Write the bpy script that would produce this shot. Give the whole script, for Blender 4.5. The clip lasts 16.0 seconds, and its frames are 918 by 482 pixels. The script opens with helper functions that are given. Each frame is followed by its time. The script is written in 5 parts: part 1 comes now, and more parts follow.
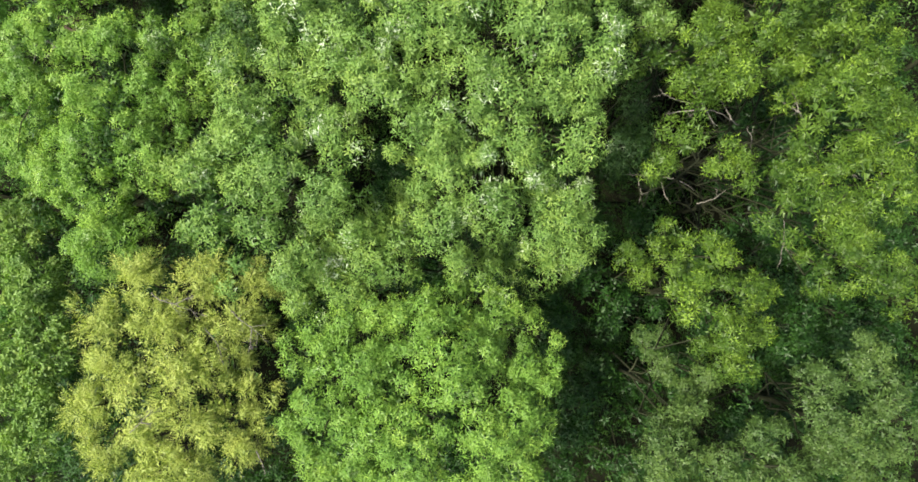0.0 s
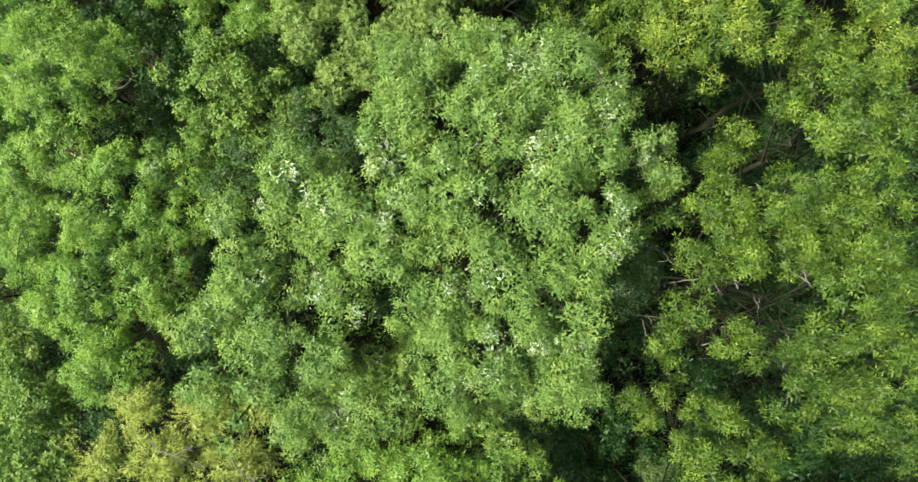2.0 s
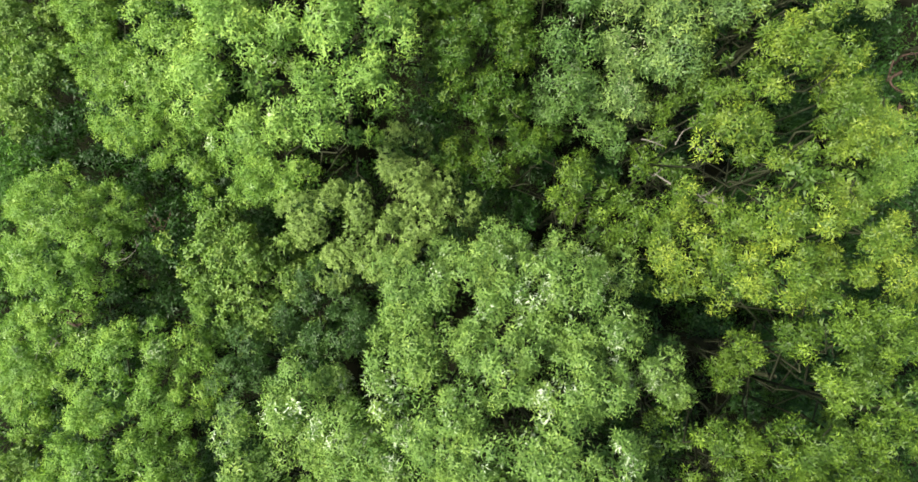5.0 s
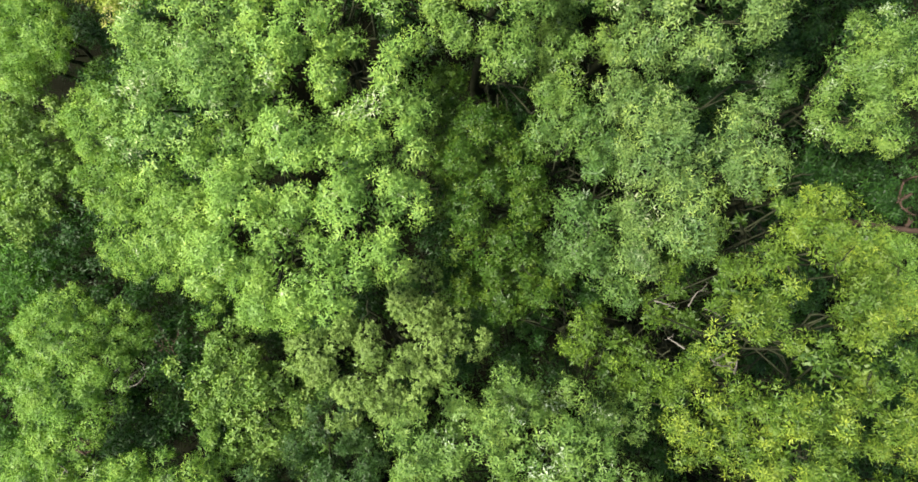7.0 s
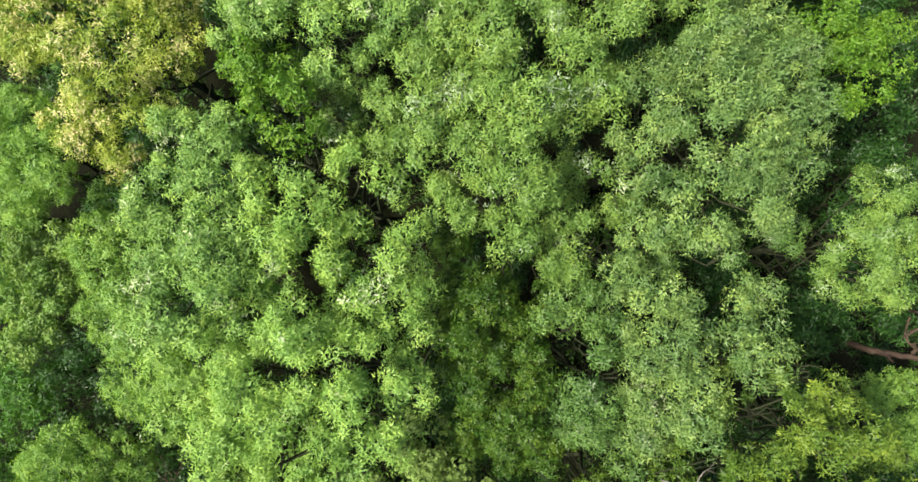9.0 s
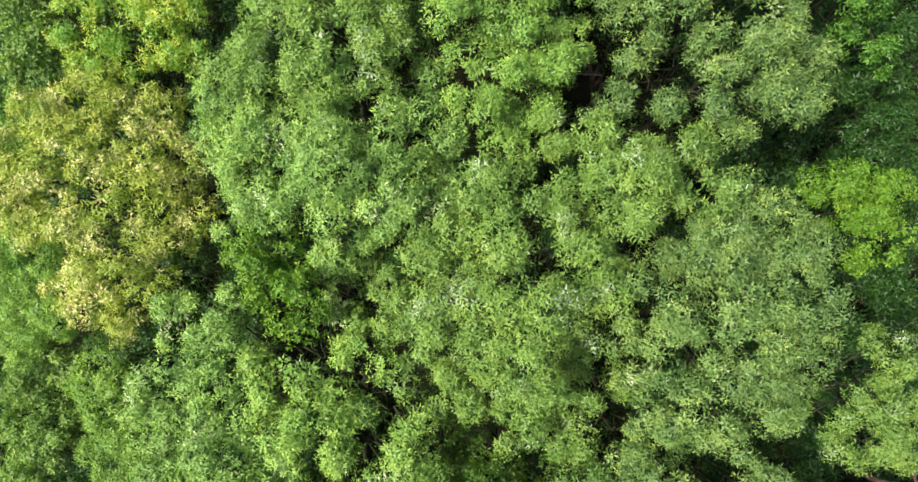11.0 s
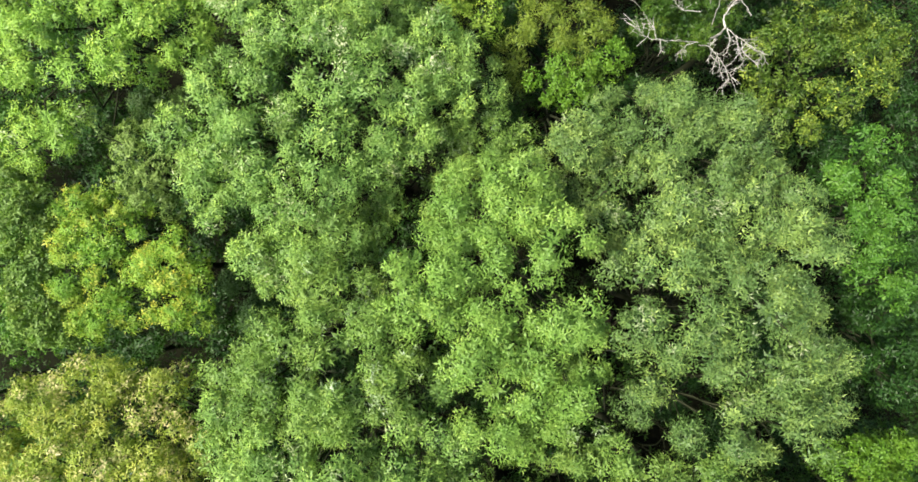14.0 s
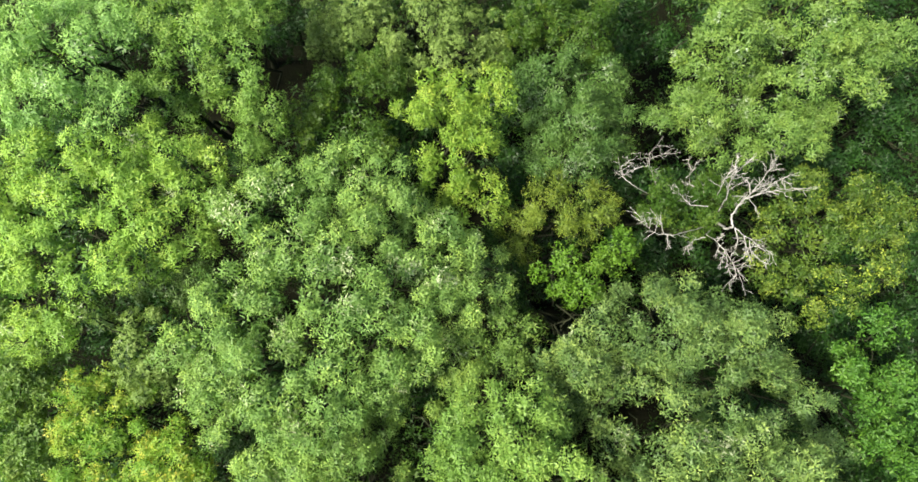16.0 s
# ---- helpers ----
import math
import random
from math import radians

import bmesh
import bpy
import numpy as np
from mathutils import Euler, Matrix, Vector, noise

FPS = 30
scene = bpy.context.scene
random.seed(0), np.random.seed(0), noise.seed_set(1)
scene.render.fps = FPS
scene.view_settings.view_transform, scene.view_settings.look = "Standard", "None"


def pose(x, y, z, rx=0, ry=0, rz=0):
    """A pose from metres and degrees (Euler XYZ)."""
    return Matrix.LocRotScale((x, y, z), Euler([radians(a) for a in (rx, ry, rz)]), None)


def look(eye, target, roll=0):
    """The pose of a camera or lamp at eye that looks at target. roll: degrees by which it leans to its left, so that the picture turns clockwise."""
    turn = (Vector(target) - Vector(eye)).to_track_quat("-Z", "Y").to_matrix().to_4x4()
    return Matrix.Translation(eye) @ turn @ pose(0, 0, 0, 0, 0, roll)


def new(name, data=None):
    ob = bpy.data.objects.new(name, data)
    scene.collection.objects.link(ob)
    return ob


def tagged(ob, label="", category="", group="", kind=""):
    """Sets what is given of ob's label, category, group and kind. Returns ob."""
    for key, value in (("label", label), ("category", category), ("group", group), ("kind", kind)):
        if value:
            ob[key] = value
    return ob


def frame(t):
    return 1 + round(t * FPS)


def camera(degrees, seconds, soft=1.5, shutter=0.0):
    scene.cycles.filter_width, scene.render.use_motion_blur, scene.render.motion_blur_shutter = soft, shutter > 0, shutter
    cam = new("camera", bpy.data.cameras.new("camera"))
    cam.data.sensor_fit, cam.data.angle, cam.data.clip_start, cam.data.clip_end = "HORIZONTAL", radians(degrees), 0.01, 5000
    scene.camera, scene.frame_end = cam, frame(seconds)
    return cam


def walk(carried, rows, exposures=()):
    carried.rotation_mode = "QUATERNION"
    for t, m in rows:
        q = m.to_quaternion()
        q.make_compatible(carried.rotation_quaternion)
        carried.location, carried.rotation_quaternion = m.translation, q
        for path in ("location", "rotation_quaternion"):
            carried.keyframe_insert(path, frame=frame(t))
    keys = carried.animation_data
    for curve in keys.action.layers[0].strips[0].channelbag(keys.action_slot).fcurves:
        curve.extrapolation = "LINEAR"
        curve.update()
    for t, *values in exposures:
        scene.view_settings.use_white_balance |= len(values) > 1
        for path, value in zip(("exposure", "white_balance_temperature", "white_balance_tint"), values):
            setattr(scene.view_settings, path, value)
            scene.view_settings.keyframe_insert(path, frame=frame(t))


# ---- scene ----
cam = camera(69.5, 16.0, soft=1.65)
ROWS = [
    (0, 0.030, -0.457, 31.873, 1.523, -0.083, -0.068),
    (0.5, 0.023, 0.595, 31.834, 1.579, -0.061, -0.029),
    (1, 0.018, 1.631, 31.802, 1.604, -0.011, -0.038),
    (1.5, 0.018, 2.645, 31.773, 1.580, 0.045, -0.014),
    (2, 0.026, 3.631, 31.757, 1.572, 0.082, 0.019),
    (2.5, 0.034, 4.585, 31.746, 1.569, 0.132, 0.011),
    (3, 0.043, 5.517, 31.747, 1.568, 0.185, 0.014),
    (3.5, 0.044, 6.436, 31.755, 1.520, 0.226, 0.024),
    (4, 0.036, 7.360, 31.780, 1.491, 0.229, 0.000),
    (4.2, 0.027, 7.736, 31.789, 1.496, 0.222, -0.007),
    (6.3, -0.347, 11.875, 31.777, 1.553, 0.279, -0.038),
    (6.5, -0.368, 12.294, 31.791, 1.620, 0.236, -0.045),
    (7, -0.415, 13.350, 31.831, 1.631, 0.201, -0.041),
    (7.5, -0.449, 14.424, 31.866, 1.656, 0.218, -0.051),
    (8, -0.472, 15.516, 31.872, 1.667, 0.241, -0.000),
    (8.2, -0.483, 15.960, 31.871, 1.725, 0.267, 0.045),
    (10.3, -0.609, 20.772, 31.925, 1.991, 0.286, -0.083),
    (10.5, -0.624, 21.241, 31.922, 1.821, 0.298, -0.092),
    (11, -0.665, 22.460, 31.911, 1.862, 0.326, -0.077),
    (11.5, -0.713, 23.734, 31.889, 1.832, 0.316, -0.077),
    (12, -0.768, 25.031, 31.851, 1.715, 0.326, -0.039),
    (12.5, -0.831, 26.335, 31.803, 1.614, 0.321, -0.033),
    (13, -0.893, 27.643, 31.769, 1.555, 0.251, 0.046),
    (13.5, -0.961, 28.950, 31.754, 1.487, 0.150, 0.092),
    (14, -1.053, 30.262, 31.722, 1.430, 0.076, 0.102),
    (14.5, -1.148, 31.582, 31.683, 1.399, -0.032, 0.083),
    (15, -1.218, 32.907, 31.679, 1.399, -0.089, 0.066),
    (15.5, -1.255, 34.261, 31.693, 1.419, -0.108, 0.114),
    (16, -1.284, 35.672, 31.705, 1.722, -0.111, 0.116),
]
walk(cam, [(t, pose(x, y, z, rx, ry, rz)) for t, x, y, z, rx, ry, rz in ROWS])


import collections


# ---- world and sun ----
SUN_HEIGHT, SUN_TURN = 59.0, -95.0  # degrees above the horizon; azimuth from +y, clockwise
world = bpy.data.worlds.new("sky")
scene.world = world
world.use_nodes = True
wn = world.node_tree
wn.nodes.clear()
sky = wn.nodes.new("ShaderNodeTexSky")
sky.sky_type, sky.sun_disc = "NISHITA", False
sky.sun_elevation, sky.sun_rotation = radians(SUN_HEIGHT), radians(SUN_TURN)
sky.dust_density, sky.air_density = 3.0, 1.0
back = wn.nodes.new("ShaderNodeBackground")
back.inputs["Strength"].default_value = 0.1
wout = wn.nodes.new("ShaderNodeOutputWorld")
wn.links.new(sky.outputs[0], back.inputs[0])
wn.links.new(back.outputs[0], wout.inputs[0])
sun = new("sun", bpy.data.lights.new("sun", "SUN"))
sun.data.energy, sun.data.angle, sun.data.color = 5.0, radians(8.0), (1.0, 0.93, 0.80)
scene.view_settings.exposure = 1.9
az, el = radians(SUN_TURN), radians(SUN_HEIGHT)
toward = Vector((math.sin(az) * math.cos(el), math.cos(az) * math.cos(el), math.sin(el)))
sun.matrix_world = look(toward * 60 + Vector((0, 18, 0)), (0, 18, 0))


# ---- materials ----
def node_material(name):
    m = bpy.data.materials.new(name)
    m.use_nodes = True
    m.node_tree.nodes.clear()
    return m, m.node_tree.nodes, m.node_tree.links


def ramp(nodes, links, source, stops):
    r = nodes.new("ShaderNodeValToRGB")
    while len(r.color_ramp.elements) < len(stops):
        r.color_ramp.elements.new(0.5)
    for e, (at, colour) in zip(r.color_ramp.elements, stops):
        e.position, e.color = at, (*colour, 1)
    links.new(source, r.inputs[0])
    return r.outputs[0]


def foliage(name, deep, fresh, tip, pale=None, pale_share=0.0, gloss=0.5):
    """Leaves: from a deep to a fresh green by a leaf tone that paints dark folds and lit shoot tips, patches of young
    shoots, here and there a turned pale underside.
    """
    m, nodes, links = node_material(name)
    geo = nodes.new("ShaderNodeNewGeometry")
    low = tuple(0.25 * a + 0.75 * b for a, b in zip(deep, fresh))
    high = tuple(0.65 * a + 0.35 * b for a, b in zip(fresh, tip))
    # tone stored with each leaf: painted dark in folds, light at shoot tips
    tone = nodes.new("ShaderNodeAttribute")
    tone.attribute_name = "young"
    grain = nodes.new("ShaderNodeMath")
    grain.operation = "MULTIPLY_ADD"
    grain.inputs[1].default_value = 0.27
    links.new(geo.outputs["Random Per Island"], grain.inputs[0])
    links.new(tone.outputs["Fac"], grain.inputs[2])
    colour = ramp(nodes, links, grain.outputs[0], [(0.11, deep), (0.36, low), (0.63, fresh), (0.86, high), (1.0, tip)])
    for scale, shade, share in ((0.55, deep, 0.4), (1.3, tip, 0.3)):
        spot = nodes.new("ShaderNodeTexNoise")
        spot.inputs["Scale"].default_value, spot.inputs["Detail"].default_value = scale, 3.0
        links.new(geo.outputs["Position"], spot.inputs["Vector"])
        patch = ramp(nodes, links, spot.outputs["Fac"], [(0.47, (0, 0, 0)), (0.7, (share, share, share))])
        mix = nodes.new("ShaderNodeMix")
        mix.data_type = "RGBA"
        links.new(patch, mix.inputs["Factor"])
        links.new(colour, mix.inputs["A"])
        mix.inputs["B"].default_value = (*shade, 1)
        colour = mix.outputs["Result"]
    if pale:  # leaves turned by the wind, in patches
        wave = nodes.new("ShaderNodeTexNoise")
        wave.inputs["Scale"].default_value, wave.inputs["Detail"].default_value = 0.9, 2.0
        links.new(geo.outputs["Position"], wave.inputs["Vector"])
        edge = 0.72 - pale_share
        where = ramp(nodes, links, wave.outputs["Fac"], [(edge, (0, 0, 0)), (edge + 0.08, (1, 1, 1))])
        which = ramp(nodes, links, geo.outputs["Random Per Island"], [(0.62, (0, 0, 0)), (0.66, (1, 1, 1))])
        both_of = nodes.new("ShaderNodeMath")
        both_of.operation = "MULTIPLY"
        links.new(where, both_of.inputs[0])
        links.new(which, both_of.inputs[1])
        over = nodes.new("ShaderNodeMix")
        over.data_type = "RGBA"
        links.new(both_of.outputs[0], over.inputs["Factor"])
        links.new(colour, over.inputs["A"])
        over.inputs["B"].default_value = (*pale, 1)
        colour = over.outputs["Result"]
    skin = nodes.new("ShaderNodeBsdfPrincipled")
    skin.inputs["Roughness"].default_value = gloss
    skin.inputs["Specular IOR Level"].default_value = 0.24
    links.new(colour, skin.inputs["Base Color"])
    thin = nodes.new("ShaderNodeBsdfTranslucent")
    warm = nodes.new("ShaderNodeMix")
    warm.data_type, warm.blend_type = "RGBA", "MULTIPLY"
    warm.inputs["Factor"].default_value = 1.0
    warm.inputs["B"].default_value = (1.0, 1.15, 0.45, 1)
    links.new(colour, warm.inputs["A"])
    links.new(warm.outputs["Result"], thin.inputs["Color"])
    both = nodes.new("ShaderNodeMixShader")
    both.inputs[0].default_value = 0.42
    links.new(skin.outputs[0], both.inputs[1])
    links.new(thin.outputs[0], both.inputs[2])
    out = nodes.new("ShaderNodeOutputMaterial")
    links.new(both.outputs[0], out.inputs[0])
    return m


def rough_surface(name, stops, scale, bump, rough=0.9, stretch=(1, 1, 1)):
    m, nodes, links = node_material(name)
    co = nodes.new("ShaderNodeNewGeometry")
    mp = nodes.new("ShaderNodeMapping")
    mp.inputs["Scale"].default_value = stretch
    links.new(co.outputs["Position"], mp.inputs[0])
    coarse = nodes.new("ShaderNodeTexNoise")
    coarse.inputs["Scale"].default_value, coarse.inputs["Detail"].default_value = scale, 8.0
    links.new(mp.outputs[0], coarse.inputs["Vector"])
    fine = nodes.new("ShaderNodeTexNoise")
    fine.inputs["Scale"].default_value, fine.inputs["Detail"].default_value = scale * 9, 5.0
    links.new(mp.outputs[0], fine.inputs["Vector"])
    mean = nodes.new("ShaderNodeMath")
    mean.operation = "MULTIPLY_ADD"
    mean.inputs[1].default_value = 0.5
    half = nodes.new("ShaderNodeMath")
    half.operation = "MULTIPLY"
    half.inputs[1].default_value = 0.5
    links.new(fine.outputs["Fac"], half.inputs[0])
    links.new(coarse.outputs["Fac"], mean.inputs[0])
    links.new(half.outputs[0], mean.inputs[2])
    skin = nodes.new("ShaderNodeBsdfPrincipled")
    skin.inputs["Roughness"].default_value = rough
    skin.inputs["Specular IOR Level"].default_value = 0.05
    links.new(ramp(nodes, links, mean.outputs[0], stops), skin.inputs["Base Color"])
    relief = nodes.new("ShaderNodeBump")
    relief.inputs["Strength"].default_value, relief.inputs["Distance"].default_value = bump, 0.05
    links.new(mean.outputs[0], relief.inputs["Height"])
    links.new(relief.outputs[0], skin.inputs["Normal"])
    out = nodes.new("ShaderNodeOutputMaterial")
    links.new(skin.outputs[0], out.inputs[0])
    return m


BARK = rough_surface("bark", [(0.3, (0.008, 0.01, 0.005)), (0.55, (0.017, 0.02, 0.01)), (0.75, (0.04, 0.042, 0.026))], 3.0, 0.8, stretch=(1, 1, 0.3))
PALE_BARK = rough_surface("pale_bark", [(0.3, (0.04, 0.038, 0.03)), (0.55, (0.09, 0.085, 0.07)), (0.75, (0.16, 0.152, 0.13))], 4.0, 0.6)
DEADWOOD = rough_surface("bleached_wood", [(0.3, (0.08, 0.078, 0.068)), (0.5, (0.195, 0.19, 0.17)), (0.7, (0.34, 0.335, 0.3))], 5.0, 0.5)
BROWNWOOD = rough_surface("brown_deadwood", [(0.3, (0.017, 0.012, 0.009)), (0.55, (0.036, 0.025, 0.018)), (0.75, (0.07, 0.052, 0.04))], 4.0, 0.6)
# litter far below its own brightness: the floor's shade is painted in
SHADED_LITTER = rough_surface("leaf_litter", [(0.3, (0.002, 0.002, 0.001)), (0.5, (0.004, 0.0045, 0.002)), (0.62, (0.0045, 0.006, 0.002)), (0.8, (0.01, 0.009, 0.005))], 1.2, 1.0, 1.0)

# kind: material, leaf length, leaf breadth, leaves on a shoot, clump size, gap between clumps, clump raggedness, gap between shoots
KINDS = {
    "oak": (foliage("oak_leaves", (0.0474, 0.101, 0.0192), (0.0998, 0.177, 0.0333), (0.176, 0.253, 0.0444), (0.269, 0.327, 0.223), 0.12), 0.135, 0.04, 8, 0.33, 0.63, 0.11, 0.17),
    "windy": (foliage("windblown_oak_leaves", (0.0481, 0.104, 0.0215), (0.102, 0.182, 0.0371), (0.179, 0.261, 0.0496), (0.376, 0.436, 0.314), 0.13), 0.135, 0.04, 8, 0.33, 0.63, 0.11, 0.17),
    "middle": (foliage("mid_green_leaves", (0.028, 0.0677, 0.0141), (0.0593, 0.12, 0.0248), (0.104, 0.172, 0.033), (0.192, 0.238, 0.151), 0.12), 0.135, 0.04, 8, 0.335, 0.66, 0.11, 0.17),
    # the mid green darkened to paint half shade into lower boughs and gap fillers
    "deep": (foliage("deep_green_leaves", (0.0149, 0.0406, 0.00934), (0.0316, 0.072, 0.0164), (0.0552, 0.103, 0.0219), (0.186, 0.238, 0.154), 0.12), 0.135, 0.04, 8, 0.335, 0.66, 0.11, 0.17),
    "silver": (foliage("silvery_leaves", (0.0467, 0.106, 0.0228), (0.117, 0.21, 0.0455), (0.249, 0.36, 0.069), (0.351, 0.395, 0.232), 0.12), 0.135, 0.04, 8, 0.335, 0.63, 0.11, 0.17),
    "sage": (foliage("sage_leaves", (0.0281, 0.0627, 0.0167), (0.0827, 0.148, 0.0377), (0.203, 0.28, 0.061), (0.267, 0.305, 0.181), 0.09), 0.135, 0.04, 8, 0.34, 0.61, 0.11, 0.17),
    "pale": (foliage("pale_leaves", (0.0793, 0.169, 0.0389), (0.157, 0.284, 0.07), (0.258, 0.396, 0.0917), (0.383, 0.424, 0.297), 0.1), 0.135, 0.04, 8, 0.335, 0.66, 0.11, 0.17),
    "fresh": (foliage("sunny_leaves", (0.0651, 0.136, 0.0267), (0.135, 0.239, 0.0437), (0.241, 0.338, 0.0603), (0.372, 0.397, 0.287), 0.08), 0.135, 0.04, 8, 0.335, 0.66, 0.11, 0.17),
    "sunny": (foliage("sunlit_leaves", (0.0798, 0.164, 0.0267), (0.165, 0.287, 0.0437), (0.296, 0.406, 0.0603), (0.368, 0.397, 0.287), 0.08), 0.135, 0.04, 8, 0.335, 0.66, 0.11, 0.17),
    "light": (foliage("light_leaves", (0.0517, 0.116, 0.0187), (0.107, 0.203, 0.0307), (0.191, 0.286, 0.0424), (0.275, 0.347, 0.198), 0.07), 0.135, 0.04, 8, 0.31, 0.62, 0.11, 0.165),
    "bright": (foliage("bright_leaves", (0.033, 0.0856, 0.0062), (0.0708, 0.154, 0.0103), (0.123, 0.205, 0.0172)), 0.11, 0.05, 6, 0.32, 0.66, 0.15, 0.18),
    "bright2": (foliage("fresh_leaves", (0.0602, 0.126, 0.0221), (0.112, 0.208, 0.0355), (0.193, 0.288, 0.0514)), 0.135, 0.04, 8, 0.34, 0.68, 0.11, 0.17),
    "lime": (foliage("lime_leaves", (0.0559, 0.124, 0.0121), (0.133, 0.228, 0.0243), (0.254, 0.319, 0.0425)), 0.12, 0.042, 7, 0.3, 0.66, 0.18, 0.155),
    "olive": (foliage("yellowing_leaves", (0.131, 0.182, 0.0354), (0.245, 0.295, 0.0649), (0.343, 0.37, 0.101)), 0.1, 0.026, 14, 0.3, 0.5, 0.15, 0.21),
    "gold": (foliage("golden_leaves", (0.0822, 0.134, 0.0142), (0.159, 0.215, 0.0256), (0.296, 0.305, 0.0534), (0.452, 0.402, 0.196), 0.23), 0.125, 0.04, 8, 0.31, 0.57, 0.13, 0.165),
    "lemon": (foliage("lemon_leaves", (0.0214, 0.0514, 0.00668), (0.0692, 0.125, 0.0135), (0.204, 0.258, 0.0284)), 0.135, 0.036, 9, 0.27, 0.66, 0.2, 0.16),
    "limby": (foliage("yellow_green_leaves", (0.015, 0.0391, 0.00493), (0.0483, 0.0946, 0.00988), (0.144, 0.226, 0.0219)), 0.135, 0.036, 9, 0.27, 0.66, 0.2, 0.16),
    # understorey green, darkened further to paint the deep shade of the gaps
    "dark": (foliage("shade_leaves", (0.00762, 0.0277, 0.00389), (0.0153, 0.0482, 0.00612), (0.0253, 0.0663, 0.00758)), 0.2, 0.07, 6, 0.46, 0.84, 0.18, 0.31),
    "grey": (foliage("grey_green_leaves", (0.0266, 0.0554, 0.0128), (0.0502, 0.0918, 0.0205), (0.0769, 0.123, 0.0267)), 0.115, 0.038, 10, 0.32, 0.62, 0.15, 0.165),
    "blue": (foliage("bluish_leaves", (0.0437, 0.0942, 0.0162), (0.0869, 0.158, 0.0281), (0.14, 0.205, 0.0373)), 0.155, 0.08, 6, 0.32, 0.66, 0.15, 0.21),
    "dusty": (foliage("dusty_leaves", (0.069, 0.117, 0.0246), (0.123, 0.193, 0.0432), (0.197, 0.275, 0.0719)), 0.09, 0.036, 9, 0.34, 0.64, 0.19, 0.165),
    "tipped": (foliage("tipped_leaves", (0.0165, 0.0451, 0.00449), (0.0331, 0.0779, 0.00701), (0.0913, 0.14, 0.0129)), 0.115, 0.038, 9, 0.31, 0.66, 0.17, 0.165),
    "shrub": (foliage("shrub_leaves", (0.0163, 0.0472, 0.0063), (0.0328, 0.0798, 0.0103), (0.0527, 0.109, 0.0125)), 0.22, 0.075, 6, 0.5, 1, 0.14, 0.34),
    "amber": (foliage("amber_tipped_leaves", (0.0596, 0.143, 0.0161), (0.125, 0.242, 0.0262), (0.373, 0.351, 0.0455)), 0.125, 0.04, 8, 0.31, 0.58, 0.14, 0.165),
    "spring": (foliage("spring_leaves", (0.0158, 0.0416, 0.00504), (0.0503, 0.0979, 0.0109), (0.213, 0.268, 0.0297)), 0.11, 0.05, 5, 0.29, 0.78, 0.2, 0.18),
    "leafy": (foliage("broad_leaves", (0.0226, 0.0704, 0.00762), (0.0453, 0.119, 0.013), (0.0792, 0.165, 0.0178)), 0.15, 0.068, 6, 0.32, 0.74, 0.16, 0.23),
    "rust": (foliage("rusty_leaves", (0.0456, 0.0825, 0.0112), (0.124, 0.18, 0.0224), (0.221, 0.277, 0.0364)), 0.1, 0.024, 14, 0.3, 0.52, 0.18, 0.21),
}


# ---- mesh helpers ----
def raw_mesh(name, verts, faces, corners, material, young=None):
    """A mesh from arrays: verts (n, 3), faces (m, corners); last, a leaf tone for each face, 0 to 1, with shade painted
    in.
    """
    me = bpy.data.meshes.new(name)
    me.vertices.add(len(verts))
    me.vertices.foreach_set("co", np.asarray(verts, np.float32).ravel())
    me.loops.add(len(faces) * corners)
    me.loops.foreach_set("vertex_index", np.asarray(faces, np.int32).ravel())
    me.polygons.add(len(faces))
    me.polygons.foreach_set("loop_start", np.arange(0, len(faces) * corners, corners, dtype=np.int32))
    if young is not None:
        me.attributes.new("young", "FLOAT", "FACE").data.foreach_set("value", np.asarray(young, np.float32))
    me.materials.append(material)
    me.update(calc_edges=True)
    return me


def put_under(name, me, parent, label=""):
    ob = new(name, me)
    ob.parent = parent
    if label:
        ob["label"] = label
    return ob


def tube(points, radii, sides=7):
    """A tapered limb along points, as vertices and quads."""
    pts = np.asarray(points, float)
    way = np.gradient(pts, axis=0)
    way /= np.linalg.norm(way, axis=1)[:, None] + 1e-9
    side = np.cross(way, (0.31, 0.93, 0.17))
    side /= np.linalg.norm(side, axis=1)[:, None] + 1e-9
    up = np.cross(way, side)
    a = np.linspace(0, 2 * np.pi, sides, endpoint=False)
    ring = np.cos(a)[None, :, None] * side[:, None] + np.sin(a)[None, :, None] * up[:, None]
    verts = (pts[:, None] + ring * np.asarray(radii)[:, None, None]).reshape(-1, 3)
    faces = []
    for i in range(len(pts) - 1):
        for k in range(sides):
            n = (k + 1) % sides
            faces.append((i * sides + k, i * sides + n, (i + 1) * sides + n, (i + 1) * sides + k))
    return verts, np.array(faces)


def tubes_mesh(name, runs, material, sides=7):
    vs, fs, n = [], [], 0
    for points, radii in runs:
        v, f = tube(points, radii, sides)
        vs.append(v)
        fs.append(f + n)
        n += len(v)
    me = raw_mesh(name, np.concatenate(vs), np.concatenate(fs), 4, material)
    me.polygons.foreach_set("use_smooth", np.ones(len(me.polygons), bool))
    return me


